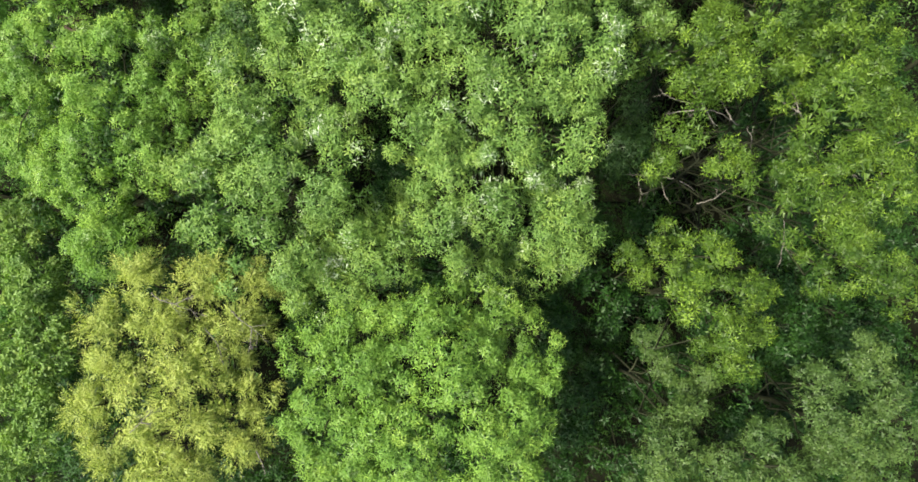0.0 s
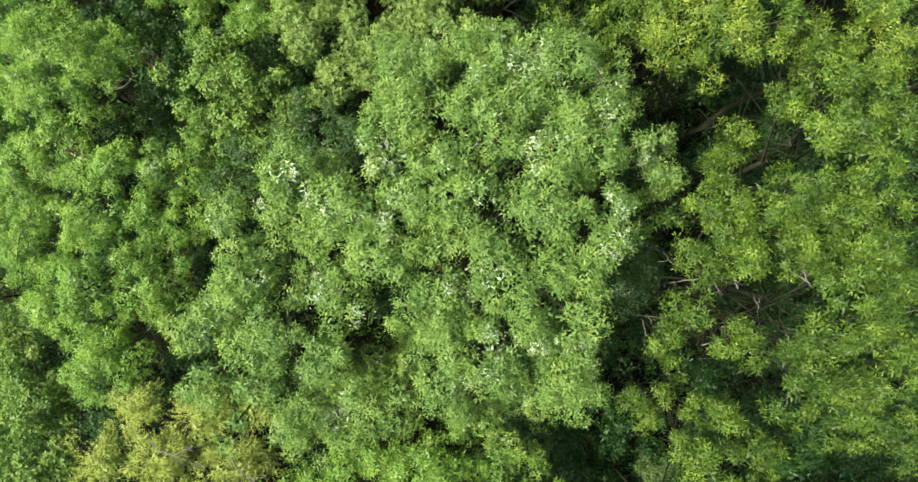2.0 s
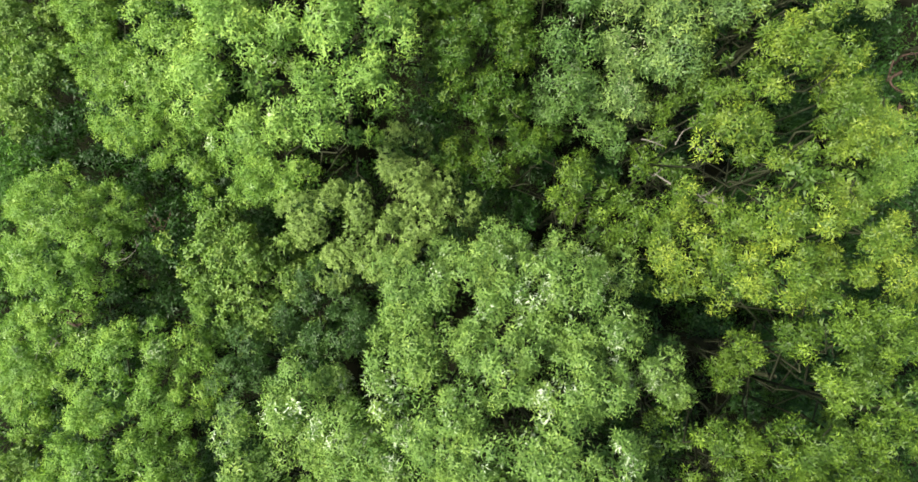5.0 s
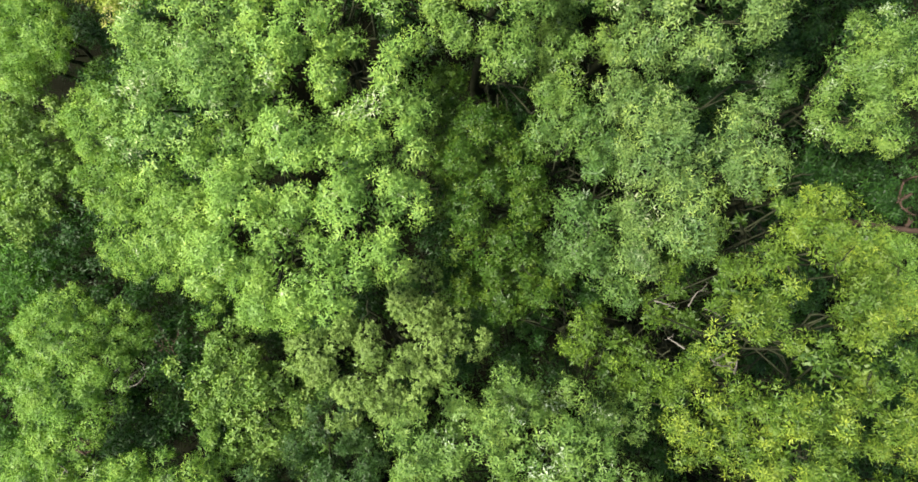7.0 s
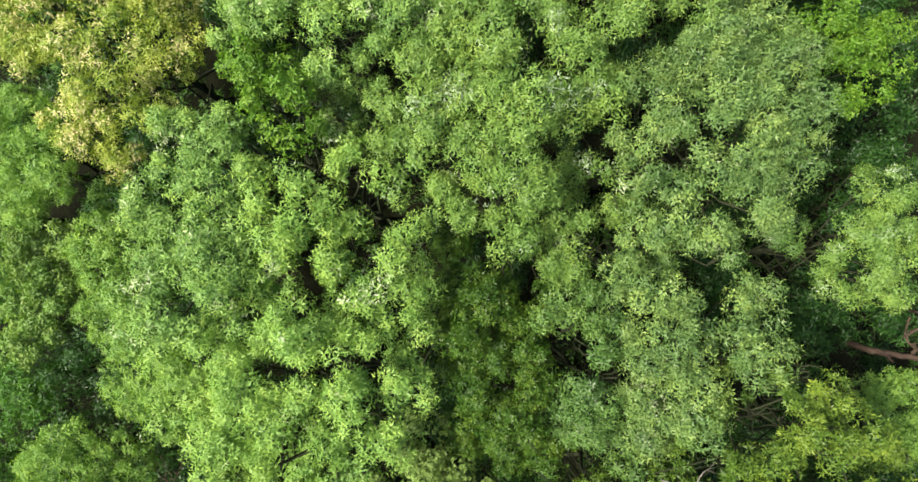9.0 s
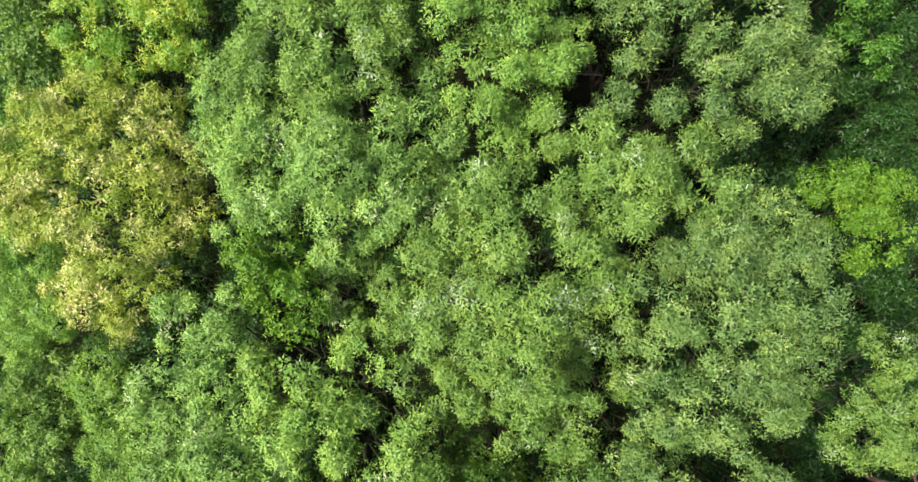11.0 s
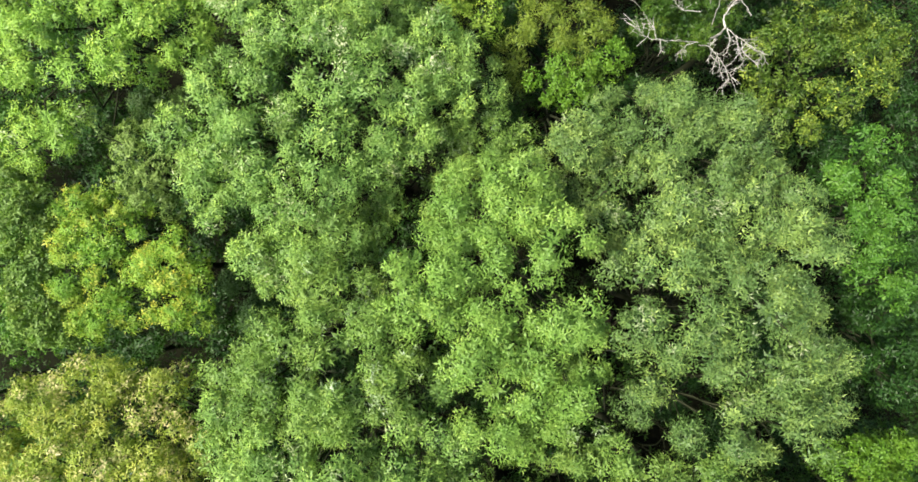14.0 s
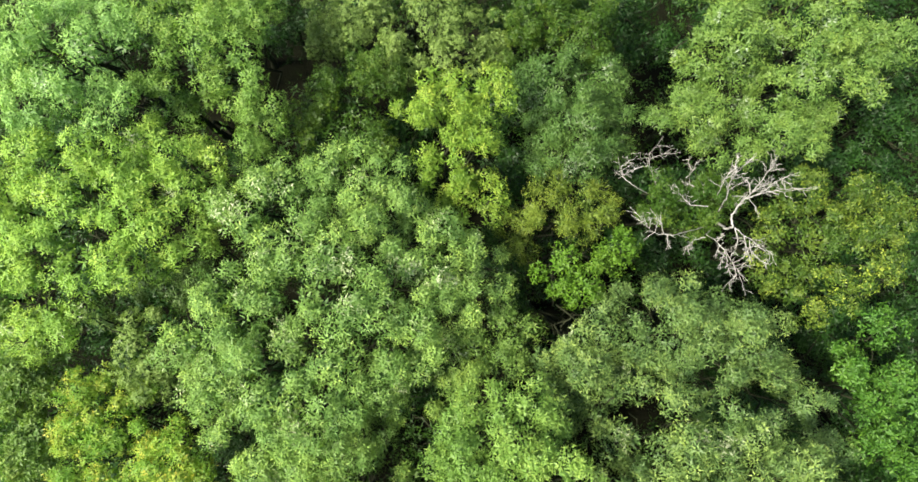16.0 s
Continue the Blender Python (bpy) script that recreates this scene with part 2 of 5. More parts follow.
def bent(a, b, rng, steps=7, sway=0.12, lift=0.0):
    """A crooked line from a to b."""
    a, b = np.asarray(a, float), np.asarray(b, float)
    s = np.linspace(0, 1, steps)[:, None]
    size = np.linalg.norm(b - a)
    wob = rng.normal(0, sway * size / 3, (steps, 3)) * np.sin(np.pi * s)
    line = a + (b - a) * s + wob
    line[:, 2] += lift * size * (np.sin(np.pi * s) * 0.5)[:, 0]
    return line


def unit(v):
    return v / (np.linalg.norm(v, axis=-1, keepdims=True) + 1e-9)


def leaves(centres, axes, rng, count, length, breadth, wild=0.14, stem=0.9, forward=0.0):
    """Leafy shoots: leaves in a spiral down each one, upright at its tip and spreading below, each broad near the stalk and pointed: one triangle where slim, two where broad."""
    n = len(centres)
    total = n * count
    c = np.repeat(centres, count, 0)
    ax = np.repeat(axes, count, 0)
    side = unit(np.cross(axes, rng.normal(size=axes.shape)))
    other = np.repeat(np.cross(axes, side), count, 0)
    side = np.repeat(side, count, 0)
    ring = np.tile(np.arange(count), n)
    down = ((ring + 0.5) / count)[:, None]
    turn = (ring * 2.39996 + np.repeat(rng.uniform(0, 6.28, n), count) + rng.normal(0, 0.25, total))[:, None]
    out = np.cos(turn) * side + np.sin(turn) * other
    way = unit(out + ax * (forward + 0.95 - 1.05 * down + rng.normal(0, wild, (total, 1))))
    wide = unit(np.cross(way, ax) + rng.normal(0, wild, way.shape))
    nor = np.cross(wide, way)
    size = np.repeat(rng.uniform(0.72, 1.25, (n, 1)), count, 0) * rng.uniform(0.8, 1.15, (total, 1)) * (0.75 + 0.4 * down)
    long, broad = length * size, breadth * size * 0.5
    base = c + ax * length * (0.3 - stem * down) + way * long * 0.05
    if breadth < 0.4 * length:
        skew = rng.uniform(0.12, 0.4, (total, 1))
        a = base + way * long * skew + wide * broad
        b = base + way * long * (0.5 - skew) - wide * broad
        return np.stack([base + way * long * 1.05 - nor * long * 0.14, a, b], 1).reshape(-1, 3), np.arange(total * 3).reshape(-1, 3), 1 - down[:, 0]
    mid = base + way * long * 0.55
    tip = base + way * long - nor * long * 0.18
    fold = nor * broad * 0.5
    verts = np.stack([base, mid + wide * broad + fold, tip, mid - wide * broad + fold], 1).reshape(-1, 3)
    first = np.arange(total)[:, None] * 4
    return verts, np.concatenate([first + [0, 1, 2], first + [0, 2, 3]], 1).reshape(-1, 3), np.repeat(1 - down[:, 0], 2)


FLATNESS = 1.1  # height of a bough against its breadth


def bough_foliage(lobe, others, rng, kind, thick=1.0):
    """The leaves of one rounded bough: domed clumps over its upper side, none inside a neighbour, each clump closely
    set with leaf rosettes over a fill of inner leaves painted dark.
    """
    _, length, breadth, count, clump, gap, ragged, spacing = KINDS[kind]
    x, y, r, top = lobe
    c = np.array((x, y, top - r * FLATNESS))
    scale = np.array((r, r, r * FLATNESS))
    want = max(6, int(2 * np.pi * r * r * 1.15 / (gap * gap)))
    k = np.arange(want) + 0.5
    up = 1 - 1.15 * k / want
    ang = k * 2.39996 + rng.uniform(0, 6.28)
    flat = np.sqrt(np.clip(1 - up * up, 0, 1))
    d = unit(np.stack([flat * np.cos(ang), flat * np.sin(ang), up], 1) + rng.normal(0, 0.1, (want, 3)))
    reach = 1 - (clump + 0.08) * 0.95 / r + rng.normal(0, ragged, (want, 1))
    bumps = sum(np.sin((c + d * scale) @ w + a) for w, a in zip(rng.normal(0, 3.4, (4, 3)), rng.uniform(0, 6.28, 4)))
    p = c + d * (scale * reach + 0.15 * bumps[:, None])
    for ox, oy, orad, otop in others:
        if (ox - x) ** 2 + (oy - y) ** 2 > (orad + r) ** 2:
            continue
        off = p - (ox, oy, otop - orad * FLATNESS)
        q = off / (orad, orad, orad * FLATNESS)
        shaded = (np.hypot(off[:, 0], off[:, 1]) < 0.72 * orad) & (p[:, 2] < otop - orad * FLATNESS - 0.8)
        keep = ((q * q).sum(1) > 0.78) & ~(shaded & (thick > 0.5))
        p, d = p[keep], d[keep]
    if not len(p):
        return None
    n = len(p)
    nor = unit(d + (0, 0, 0.55))
    size = clump * rng.uniform(0.65, 1.35, n)

    # rosettes, evenly over each dome, none inside the next one
    per = max(5, round(7.2 * thick * (clump / spacing) ** 2))
    k = (np.arange(per) + 0.5) / per
    high = 1 - 1.15 * k
    wide = np.sqrt(np.clip(1 - high * high, 0, 1))
    turn = np.arange(per)[None] * 2.39996 + rng.uniform(0, 6.28, (n, 1))
    side = unit(np.cross(nor, rng.normal(size=(n, 3))))
    other = np.cross(nor, side)
    dirs = side[:, None] * (np.cos(turn) * wide)[..., None] + other[:, None] * (np.sin(turn) * wide)[..., None] + nor[:, None] * high[None, :, None]
    dirs = unit(dirs + rng.normal(0, 0.15, dirs.shape))
    spots = p[:, None] + dirs * (rng.uniform(0.78, 1.2, (n, per)) * size[:, None])[..., None]
    away = np.linalg.norm(spots[:, :, None] - p[None, None], axis=3) / size
    away[np.arange(n), :, np.arange(n)] = 9
    free = (away.min(2) > 0.7).ravel()
    spots, dirs = spots.reshape(-1, 3)[free], dirs.reshape(-1, 3)[free]
    axes = unit(dirs + (0, 0, 0.25) + rng.normal(0, 0.18, dirs.shape))
    if kind in ("olive", "rust"):  # long feathery sprays that lean outwards
        axes = unit(axes + 1.3 * np.repeat(unit(d * (1, 1, 0.15)), per, 0)[free] + rng.normal(0, 0.12, axes.shape))
        v1, f1, high1 = leaves(spots, axes, rng, count, length, breadth, 0.14, 4.2, 0.75)
    else:
        v1, f1, high1 = leaves(spots, axes, rng, count, length, breadth)
    # random tone by clump, plus light painted towards each shoot's tip
    tone = (np.repeat(rng.uniform(0.1, 0.6, n), per)[free] + rng.normal(0, 0.1, len(spots)))
    tone1 = np.repeat(tone, len(f1) // max(1, len(spots))) + 0.4 * high1

    fill = 5 if thick > 0.5 else 2
    under = unit(rng.normal(size=(n, fill, 3)) * 0.85 + nor[:, None])
    spots = (p[:, None] + under * (rng.uniform(0.25, 0.66, (n, fill)) * size[:, None])[..., None]).reshape(-1, 3)
    v2, f2, _ = leaves(spots, unit(under.reshape(-1, 3) + (0, 0, 0.25)), rng, 6, max(0.15, length), 0.055, 0.4)
    m = max(12, int(46 * r * r)) if thick > 0.5 else 16  # inner leaves just inside the bough
    inner = unit(rng.normal(size=(m, 3)) + (0, 0, 0.75))
    deep = rng.uniform(0.5, 0.95, (m, 1)) * np.clip(1 - (clump + 0.08) / r, 0.3, 1)
    v3, f3, _ = leaves(c + inner * scale * deep, unit(inner + (0, 0, 0.3)), rng, 6, 0.19, 0.075, 0.35)
    # inner leaves painted dark, so that folds between clumps look shaded
    fold_tone = rng.uniform(0.0, 0.35, len(f2) + len(f3))
    return np.concatenate([v1, v2, v3]), np.concatenate([f1, f2 + len(v1), f3 + len(v1) + len(v2)]), 0.9 * np.concatenate([tone1, fold_tone])


tree_count = 0
all_lobes = []
pending = []


def inner_boughs(lobes):
    """Lower boughs in the folds between the outer ones of a crown."""
    found = []
    for i, (x, y, r, top) in enumerate(lobes):
        for x2, y2, r2, top2 in lobes[:i]:
            apart = math.hypot(x - x2, y - y2)
            spot = ((x * r2 + x2 * r) / (r + r2), (y * r2 + y2 * r) / (r + r2))
            if apart < 1.25 * (r + r2) and all(math.hypot(spot[0] - f[0], spot[1] - f[1]) > 0.7 for f in found):
                found.append((*spot, min(0.75, 0.5 * (r + r2)), min(top, top2) - 0.24 * min(r, r2)))
    return found


def tree(kind, label, lobes, name="tree", thick=1.0):
    """A tree: trunk, a limb to each bough, and the boughs' foliage. Each lobe: x, y, radius and top."""
    global tree_count
    tree_count += 1
    rng = np.random.default_rng(100 + tree_count)
    inner = inner_boughs(lobes) if thick == 1.0 and kind != "dark" else []
    area = np.array([b[2] ** 2 for b in lobes])
    spots = np.array([b[:2] for b in lobes])
    tops = np.array([b[3] for b in lobes])
    foot = (spots * area[:, None]).sum(0) / area.sum() + rng.normal(0, 0.25, 2)
    high = float((tops * area).sum() / area.sum())
    root = new(name)
    root.location = (*foot, 0)
    tagged(root, label, name, "%ss of the wood" % name)
    all_lobes.extend(lobes + inner)
    girth = 0.009 * high + 0.018 * math.sqrt(area.sum())
    fork = high * (0.3 if kind in ("limby", "lemon") else 0.5)
    lean = rng.normal(0, 0.25, 2)
    bark = BARK
    stem = bent((0, 0, -0.15), (*lean, high - 2.2), rng, 9, 0.05)
    put_under("trunk", tubes_mesh("trunk", [(stem, np.linspace(girth, girth * 0.3, 9) * ([1.5] + [1.0] * 8))], bark, 10), root)
    limbs = []
    for lobe in lobes:
        x, y, r, top = lobe
        at = np.array((x - foot[0], y - foot[1], top - r * 0.75))
        start_z = min(fork + rng.uniform(-0.1, 0.3) * high, top - r - 0.6)
        f = np.clip(start_z / (high - 2.2), 0.1, 1.0) * 8
        j = int(min(7, f))
        start = stem[j] + (stem[j + 1] - stem[j]) * (f - j)
        thickness = (0.012 if kind in ("limby", "lemon") else 0.022) + 0.02 * r
        run = bent(start, at, rng, 7, 0.22, 0.15)
        runs = [(run, np.linspace(thickness, 0.03, 7))]
        for _ in range(2 if name == "tree" else 1):
            s = rng.integers(3, 7)
            aim = at + unit(rng.normal(size=3) + (0, 0, 0.6)) * (r * 0.8, r * 0.8, r * 0.6)
            runs.append((bent(run[s], aim, rng, 5, 0.25), np.linspace(0.03, 0.007, 5)))
        limbs.append(put_under("limb", tubes_mesh("limb", runs, bark, 4), root))
    pending.append((limbs, foot, kind, lobes + inner, thick, tree_count))
    return root


def grow_foliage():
    """Leaves on every bough, but none where another bough fills the place or shuts out the light."""
    boughs = np.array(all_lobes)
    for limbs, foot, kind, lobes, thick, number in pending:
        rng = np.random.default_rng(5000 + number)
        for lobe in lobes:
            near = boughs[(np.hypot(boughs[:, 0] - lobe[0], boughs[:, 1] - lobe[1]) < boughs[:, 2] + lobe[2]) & (np.abs(boughs - lobe).sum(1) > 1e-6)]
            made = bough_foliage(lobe, near, rng, kind, thick)
            if made is None:
                continue
            v, faces, young = made
            limb = limbs[int(np.argmin([math.hypot(b[0] - lobe[0], b[1] - lobe[1]) for b in lobes[:len(limbs)]]))]
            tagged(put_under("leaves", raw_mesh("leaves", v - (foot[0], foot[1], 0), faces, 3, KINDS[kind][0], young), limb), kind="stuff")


def branch_mesh(points, thick, thin, rng, material, twigs):
    """A crooked bare branch through the points, with side twigs."""
    pts = np.asarray(points, float)
    s = np.linspace(0, len(pts) - 1, 5 * len(pts))
    line = np.stack([np.interp(s, np.arange(len(pts)), pts[:, k]) for k in range(3)], 1)
    line[1:-1] = line[:-2] * 0.25 + line[1:-1] * 0.5 + line[2:] * 0.25
    size = np.linalg.norm(pts[-1] - pts[0]) + 0.3
    line += rng.normal(0, 0.006 * min(2.0, size), line.shape)
    runs = [(line, np.linspace(thick, thin, len(line)))]
    for _ in range(twigs):
        k = int(rng.integers(len(line) // 3, len(line)))
        ahead = unit(line[min(k + 1, len(line) - 1)] - line[k - 1])
        way = unit(ahead * 0.8 + rng.normal(0, 0.8, 3) + (0, 0, 0.15))
        reach = rng.uniform(0.18, 0.5) * min(1.2, size * 0.6)
        side = bent(line[k], line[k] + way * reach, rng, 5, 0.15)
        runs.append((side, np.linspace(thin * 1.3, 0.005, 5)))
        if reach > 0.25:
            runs.append((bent(side[2], side[2] + unit(way + rng.normal(0, 0.7, 3)) * reach * 0.6, rng, 4, 0.3), np.linspace(thin, 0.004, 4)))
    return tubes_mesh("bare_limb", runs, material, 6)


def bare_limbs(root, lines, material=None, thick=0.021, thin=0.007, twigs=2, label="bare grey-brown limb"):
    """Leafless limbs of a tree, each a line of places in the world."""
    rng = np.random.default_rng(900 + len(root.name) + len(lines) + int(abs(root.location.x) * 100))
    for line in lines:
        pts = np.array(line) - np.array(root.location)
        put_under("bare_limb", branch_mesh(pts, thick * rng.uniform(0.8, 1.2), thin, rng, material or PALE_BARK, twigs), root, label)
    return root


def dead_tree(foot, high, label):
    """A standing dead trunk, on which bare limbs are set."""
    root = new("dead_tree")
    root.location = (*foot, 0)
    tagged(root, label, "dead tree", "trees of the wood")
    rng = np.random.default_rng(5)
    stem = bent((0, 0, -0.15), (0.1, 0.05, high), rng, 9, 0.03)
    put_under("trunk", tubes_mesh("trunk", [(stem, np.linspace(0.20, 0.09, 9))], BARK, 10), root)
    return root


# ---- ground ----
def forest_floor():
    xs = np.concatenate([[-1500, -400, -120, -60], np.linspace(-30, 30, 61), [60, 120, 400, 1500]])
    ys = np.concatenate([[-1500, -400, -120, -50], np.linspace(-20, 56, 77), [90, 160, 400, 1500]])
    verts, faces = [], []
    for yy in ys:
        for xx in xs:
            near = max(0.0, 1 - max(abs(xx) / 60, abs(yy - 18) / 70))
            verts.append((xx, yy, 0.18 * near * (noise.noise((xx * 0.35, yy * 0.35, 0)) + 0.5 * noise.noise((xx * 1.1, yy * 1.1, 3)))))
    w = len(xs)
    for b in range(len(ys) - 1):
        for a in range(w - 1):
            faces.append((b * w + a, b * w + a + 1, (b + 1) * w + a + 1, (b + 1) * w + a))
    me = raw_mesh("ground", np.array(verts), np.array(faces), 4, SHADED_LITTER)
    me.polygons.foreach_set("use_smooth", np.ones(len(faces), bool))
    tagged(new("ground", me), "forest floor with leaf litter and soil, shade painted into its colour", "ground", kind="structure")


forest_floor()

# ---- trees: x, y, radius and top of each bough ----
tree("light", "rounded light-green broadleaf tree in a dense wood", [
    (-11.19, 4.73, 1.55, 12.27), (-9.97, 5.02, 1.25, 11.87), (-11.62, 2.57, 1.54, 12.4), (-9.94, 2.95, 1.47, 12.25),
    (-11.9, 6.1, 0.8, 11.9), (-8.63, 6.26, 0.70, 11.00), (-8.35, 5.16, 0.70, 11.20), (-8.79, 7.19, 0.70, 10.40), (-10.85, 6.5, 0.85, 11.9), (-9.7, 6.3, 0.75, 11.8), (-11.19, 0.85, 1.24, 11.85), (-11.64, -0.04, 1.09, 10.84), (-12.85, 2.3, 0.83, 11.83), (-9.22, 4.74, 1.06, 11.51),])
tree("dark", "young tree under taller crowns, green darkened as in shade", [
    (-9.63, 4.09, 1.41, 9.2), (-9.94, 6.13, 1.21, 8.5), (-10.76, 1.61, 1.17, 9.35),])
grown = tree("light", "light-green tree beside a fallen bough", [
    (-13.98, 10.82, 1.53, 10.81), (-13.51, 9.03, 1.69, 11.47), (-12.4, 10.55, 1.34, 10.24), (-14.02, 7.21, 1.3, 10.94),
    (-12.63, 9.22, 1.27, 11.41), (-14.58, 5.69, 1.11, 10.34), (-16.24, 3.92, 1.22, 8.14),])
bare_limbs(grown, [
    [(-11.62, 9.14, 10.20), (-11.24, 9.20, 10.20), (-10.95, 9.33, 10.20), (-10.76, 9.53, 10.20), (-10.67, 9.72, 10.20)],
    [(-11.33, 9.24, 10.20), (-11.28, 9.43, 10.20), (-11.15, 9.57, 10.20)],
    [(-11.73, 9.68, 10.20), (-11.54, 9.87, 10.20)],
    [(-13.85, 6.74, 10.20), (-13.88, 6.36, 10.20), (-13.97, 5.98, 10.20)],
    [(-13.54, 6.75, 10.20), (-13.31, 6.61, 10.20), (-13.17, 6.46, 10.20)],
    [(-13.27, 6.55, 10.20), (-13.40, 6.31, 10.20), (-13.59, 6.17, 10.20)]], thick=0.022)
bare_limbs(grown, [
    [(-12.92, 8.72, 10.20), (-12.87, 9.05, 10.20), (-12.81, 9.14, 10.20)]], thick=0.022)
bare_limbs(grown, [
    [(-13.17, 7.55, 10.20), (-12.75, 7.51, 10.20), (-12.23, 7.43, 10.20)],
    [(-12.94, 7.26, 10.20), (-12.65, 7.32, 10.20), (-12.36, 7.49, 10.20)],
    [(-12.94, 7.22, 10.20), (-12.65, 7.07, 10.20), (-12.45, 7.15, 10.20)]], BROWNWOOD, 0.07, 0.02, 4, 'broken brown dead bough')
bare_limbs(grown, [
    [(-10.05, 9.80, 9.00), (-10.46, 10.41, 9.00), (-10.77, 11.02, 9.00)],
    [(-10.15, 9.90, 9.00), (-10.62, 10.31, 9.00), (-11.07, 10.61, 9.00)],
    [(-10.36, 10.31, 9.00), (-10.16, 10.82, 9.00)],
    [(-10.46, 10.41, 9.00), (-10.86, 10.21, 9.00)]], BROWNWOOD, 0.025, 0.01, 6, 'dry brown twigs')
tree("windy", "tall spreading oak with a broad domed crown", [
    (-0.94, 8.17, 1.32, 15.99), (0.65, 8.64, 1.27, 15.73), (2.48, 8.31, 1.24, 16.07), (3.59, 7.3, 1.1, 16.16),
    (-1.15, 6.46, 1.37, 16.85), (0.86, 6.59, 1.47, 17.07), (2.85, 5.93, 1.34, 17.07), (-0.19, 5.18, 1.29, 17.65),
    (1.83, 4.69, 1.4, 17.76), (3.31, 4.51, 0.96, 17.34), (-1.95, 4.04, 1.11, 16.89), (-1.7, 5.91, 0.75, 16.79),
    (4.84, 6.6, 0.66, 15.75), (5.48, 5.71, 0.55, 15.05), (0.89, 9.59, 0.68, 13.55), (2.52, 9.44, 0.68, 13.69),
    (-0.58, 9.12, 0.74, 13.95), (3.97, 8.66, 0.75, 13.75), (0.92, 3.63, 1.39, 17.48), (2.39, 3.53, 1.22, 17.37)] + [
    (-0.81, 2.81, 0.87, 17.02), (0, 2.07, 1.28, 16.54), (1.63, 2.41, 1.25, 16.95), (2.74, 2.3, 0.76, 16.82), (2.81, 0.6, 1.09, 15.49),
    (1.13, 1.12, 1.04, 16.3), (-0.3, 0.59, 0.94, 15.68), (3.12, 4.71, 0.75, 17.03),])
tree("windy", "oak with silvery leaf undersides showing at its edge", [
    (-5.52, 3.87, 1.13, 14.99), (-5.49, 2.6, 1.06, 15.98), (-6.61, 1.63, 0.95, 15.68), (-4.71, 1.71, 1.18, 16.15),
    (-6.39, 0.59, 0.93, 15.83), (-5.19, 0.31, 1.23, 15.49), (-3.48, 1.16, 1.07, 15.9), (-3.27, 2.54, 0.82, 15.49),
    (-5.73, -0.58, 0.69, 15.17), (-4.5, -0.27, 0.85, 14.71), (-6.02, 4.67, 0.71, 14.9), (-4.05, 4.25, 1, 14.72),
    (-4.36, 5.6, 0.92, 15.95), (-2.93, 4.75, 1.05, 15.95), (-3.61, 5.84, 0.84, 14.8),])
tree("deep", "lower boughs of an oak, half shade painted into their green", [
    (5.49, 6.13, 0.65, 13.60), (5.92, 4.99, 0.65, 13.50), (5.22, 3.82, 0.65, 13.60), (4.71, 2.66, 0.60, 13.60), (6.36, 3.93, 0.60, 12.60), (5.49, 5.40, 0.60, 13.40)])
tree("deep", "oak bough filling a narrow gap, shade painted into its green", [
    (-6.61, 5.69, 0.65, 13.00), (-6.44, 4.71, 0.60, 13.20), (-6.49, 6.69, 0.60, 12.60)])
tree("oak", "lower oak crown with a few open gaps", [
    (-3.37, -0.43, 1.03, 14.09), (-2.08, -0.43, 0.88, 14.23), (-2.99, -1.25, 0.76, 13.48), (-4.67, -1.46, 0.79, 12.69),
    (-2.55, 0.53, 0.73, 14.27), (-1.32, 1.38, 0.76, 13.69), (0.83, -0.43, 0.77, 13.35), (3.02, -0.43, 0.99, 12.05),
    (-0.01, -0.43, 0.44, 14.19),])
grown = tree("olive", "yellowing tree with thin feathery foliage", [
    (-9.72, -0.95, 0.97, 12.24), (-10.43, -2.47, 1.1, 12.85), (-8.78, -2.44, 1.24, 13.09), (-7.77, -1.3, 1.14, 12.24),
    (-9.45, -3.89, 1.37, 13.41), (-7.87, -3.7, 1.21, 13.61), (-10.89, -4.83, 1.09, 12.88), (-9.31, -5.49, 1.4, 12.96),
    (-7.55, -5.11, 1.23, 13.16), (-6.6, -2.5, 1.12, 12.55), (-6.58, -5.95, 0.95, 12.53), (-10.32, -6.25, 0.95, 12.64),
    (-8.26, -6.77, 1.11, 12.63), (-6.42, -1.15, 1.05, 11.52), (-6.31, -4.27, 0.8, 12.35),])
bare_limbs(grown, [
    [(-8.66, -1.41, 13.10), (-8.18, -1.60, 13.60), (-7.75, -1.71, 13.60), (-7.18, -1.94, 13.60)],
    [(-7.75, -1.71, 13.60), (-7.46, -1.55, 13.60), (-7.27, -1.52, 13.60)],
    [(-6.39, -1.91, 13.10), (-6.02, -2.10, 13.60), (-5.65, -2.36, 13.60), (-5.20, -2.76, 13.60)],
    [(-5.65, -2.39, 13.60), (-5.68, -2.76, 13.60), (-5.74, -3.00, 13.60)],
    [(-5.50, -5.71, 13.60), (-5.35, -6.03, 13.60), (-5.25, -6.37, 13.60)],
    [(-9.16, -5.32, 13.20), (-8.68, -4.94, 13.60), (-8.31, -4.56, 13.60)]], thick=0.018, thin=0.006, twigs=5)
bare_limbs(grown, [
    [(-8.68, -4.94, 13.60), (-8.39, -4.98, 13.60)],
    [(-6.94, -2.36, 13.60), (-6.61, -2.76, 13.60), (-6.45, -3.16, 13.60)]], thick=0.018, thin=0.006, twigs=5)
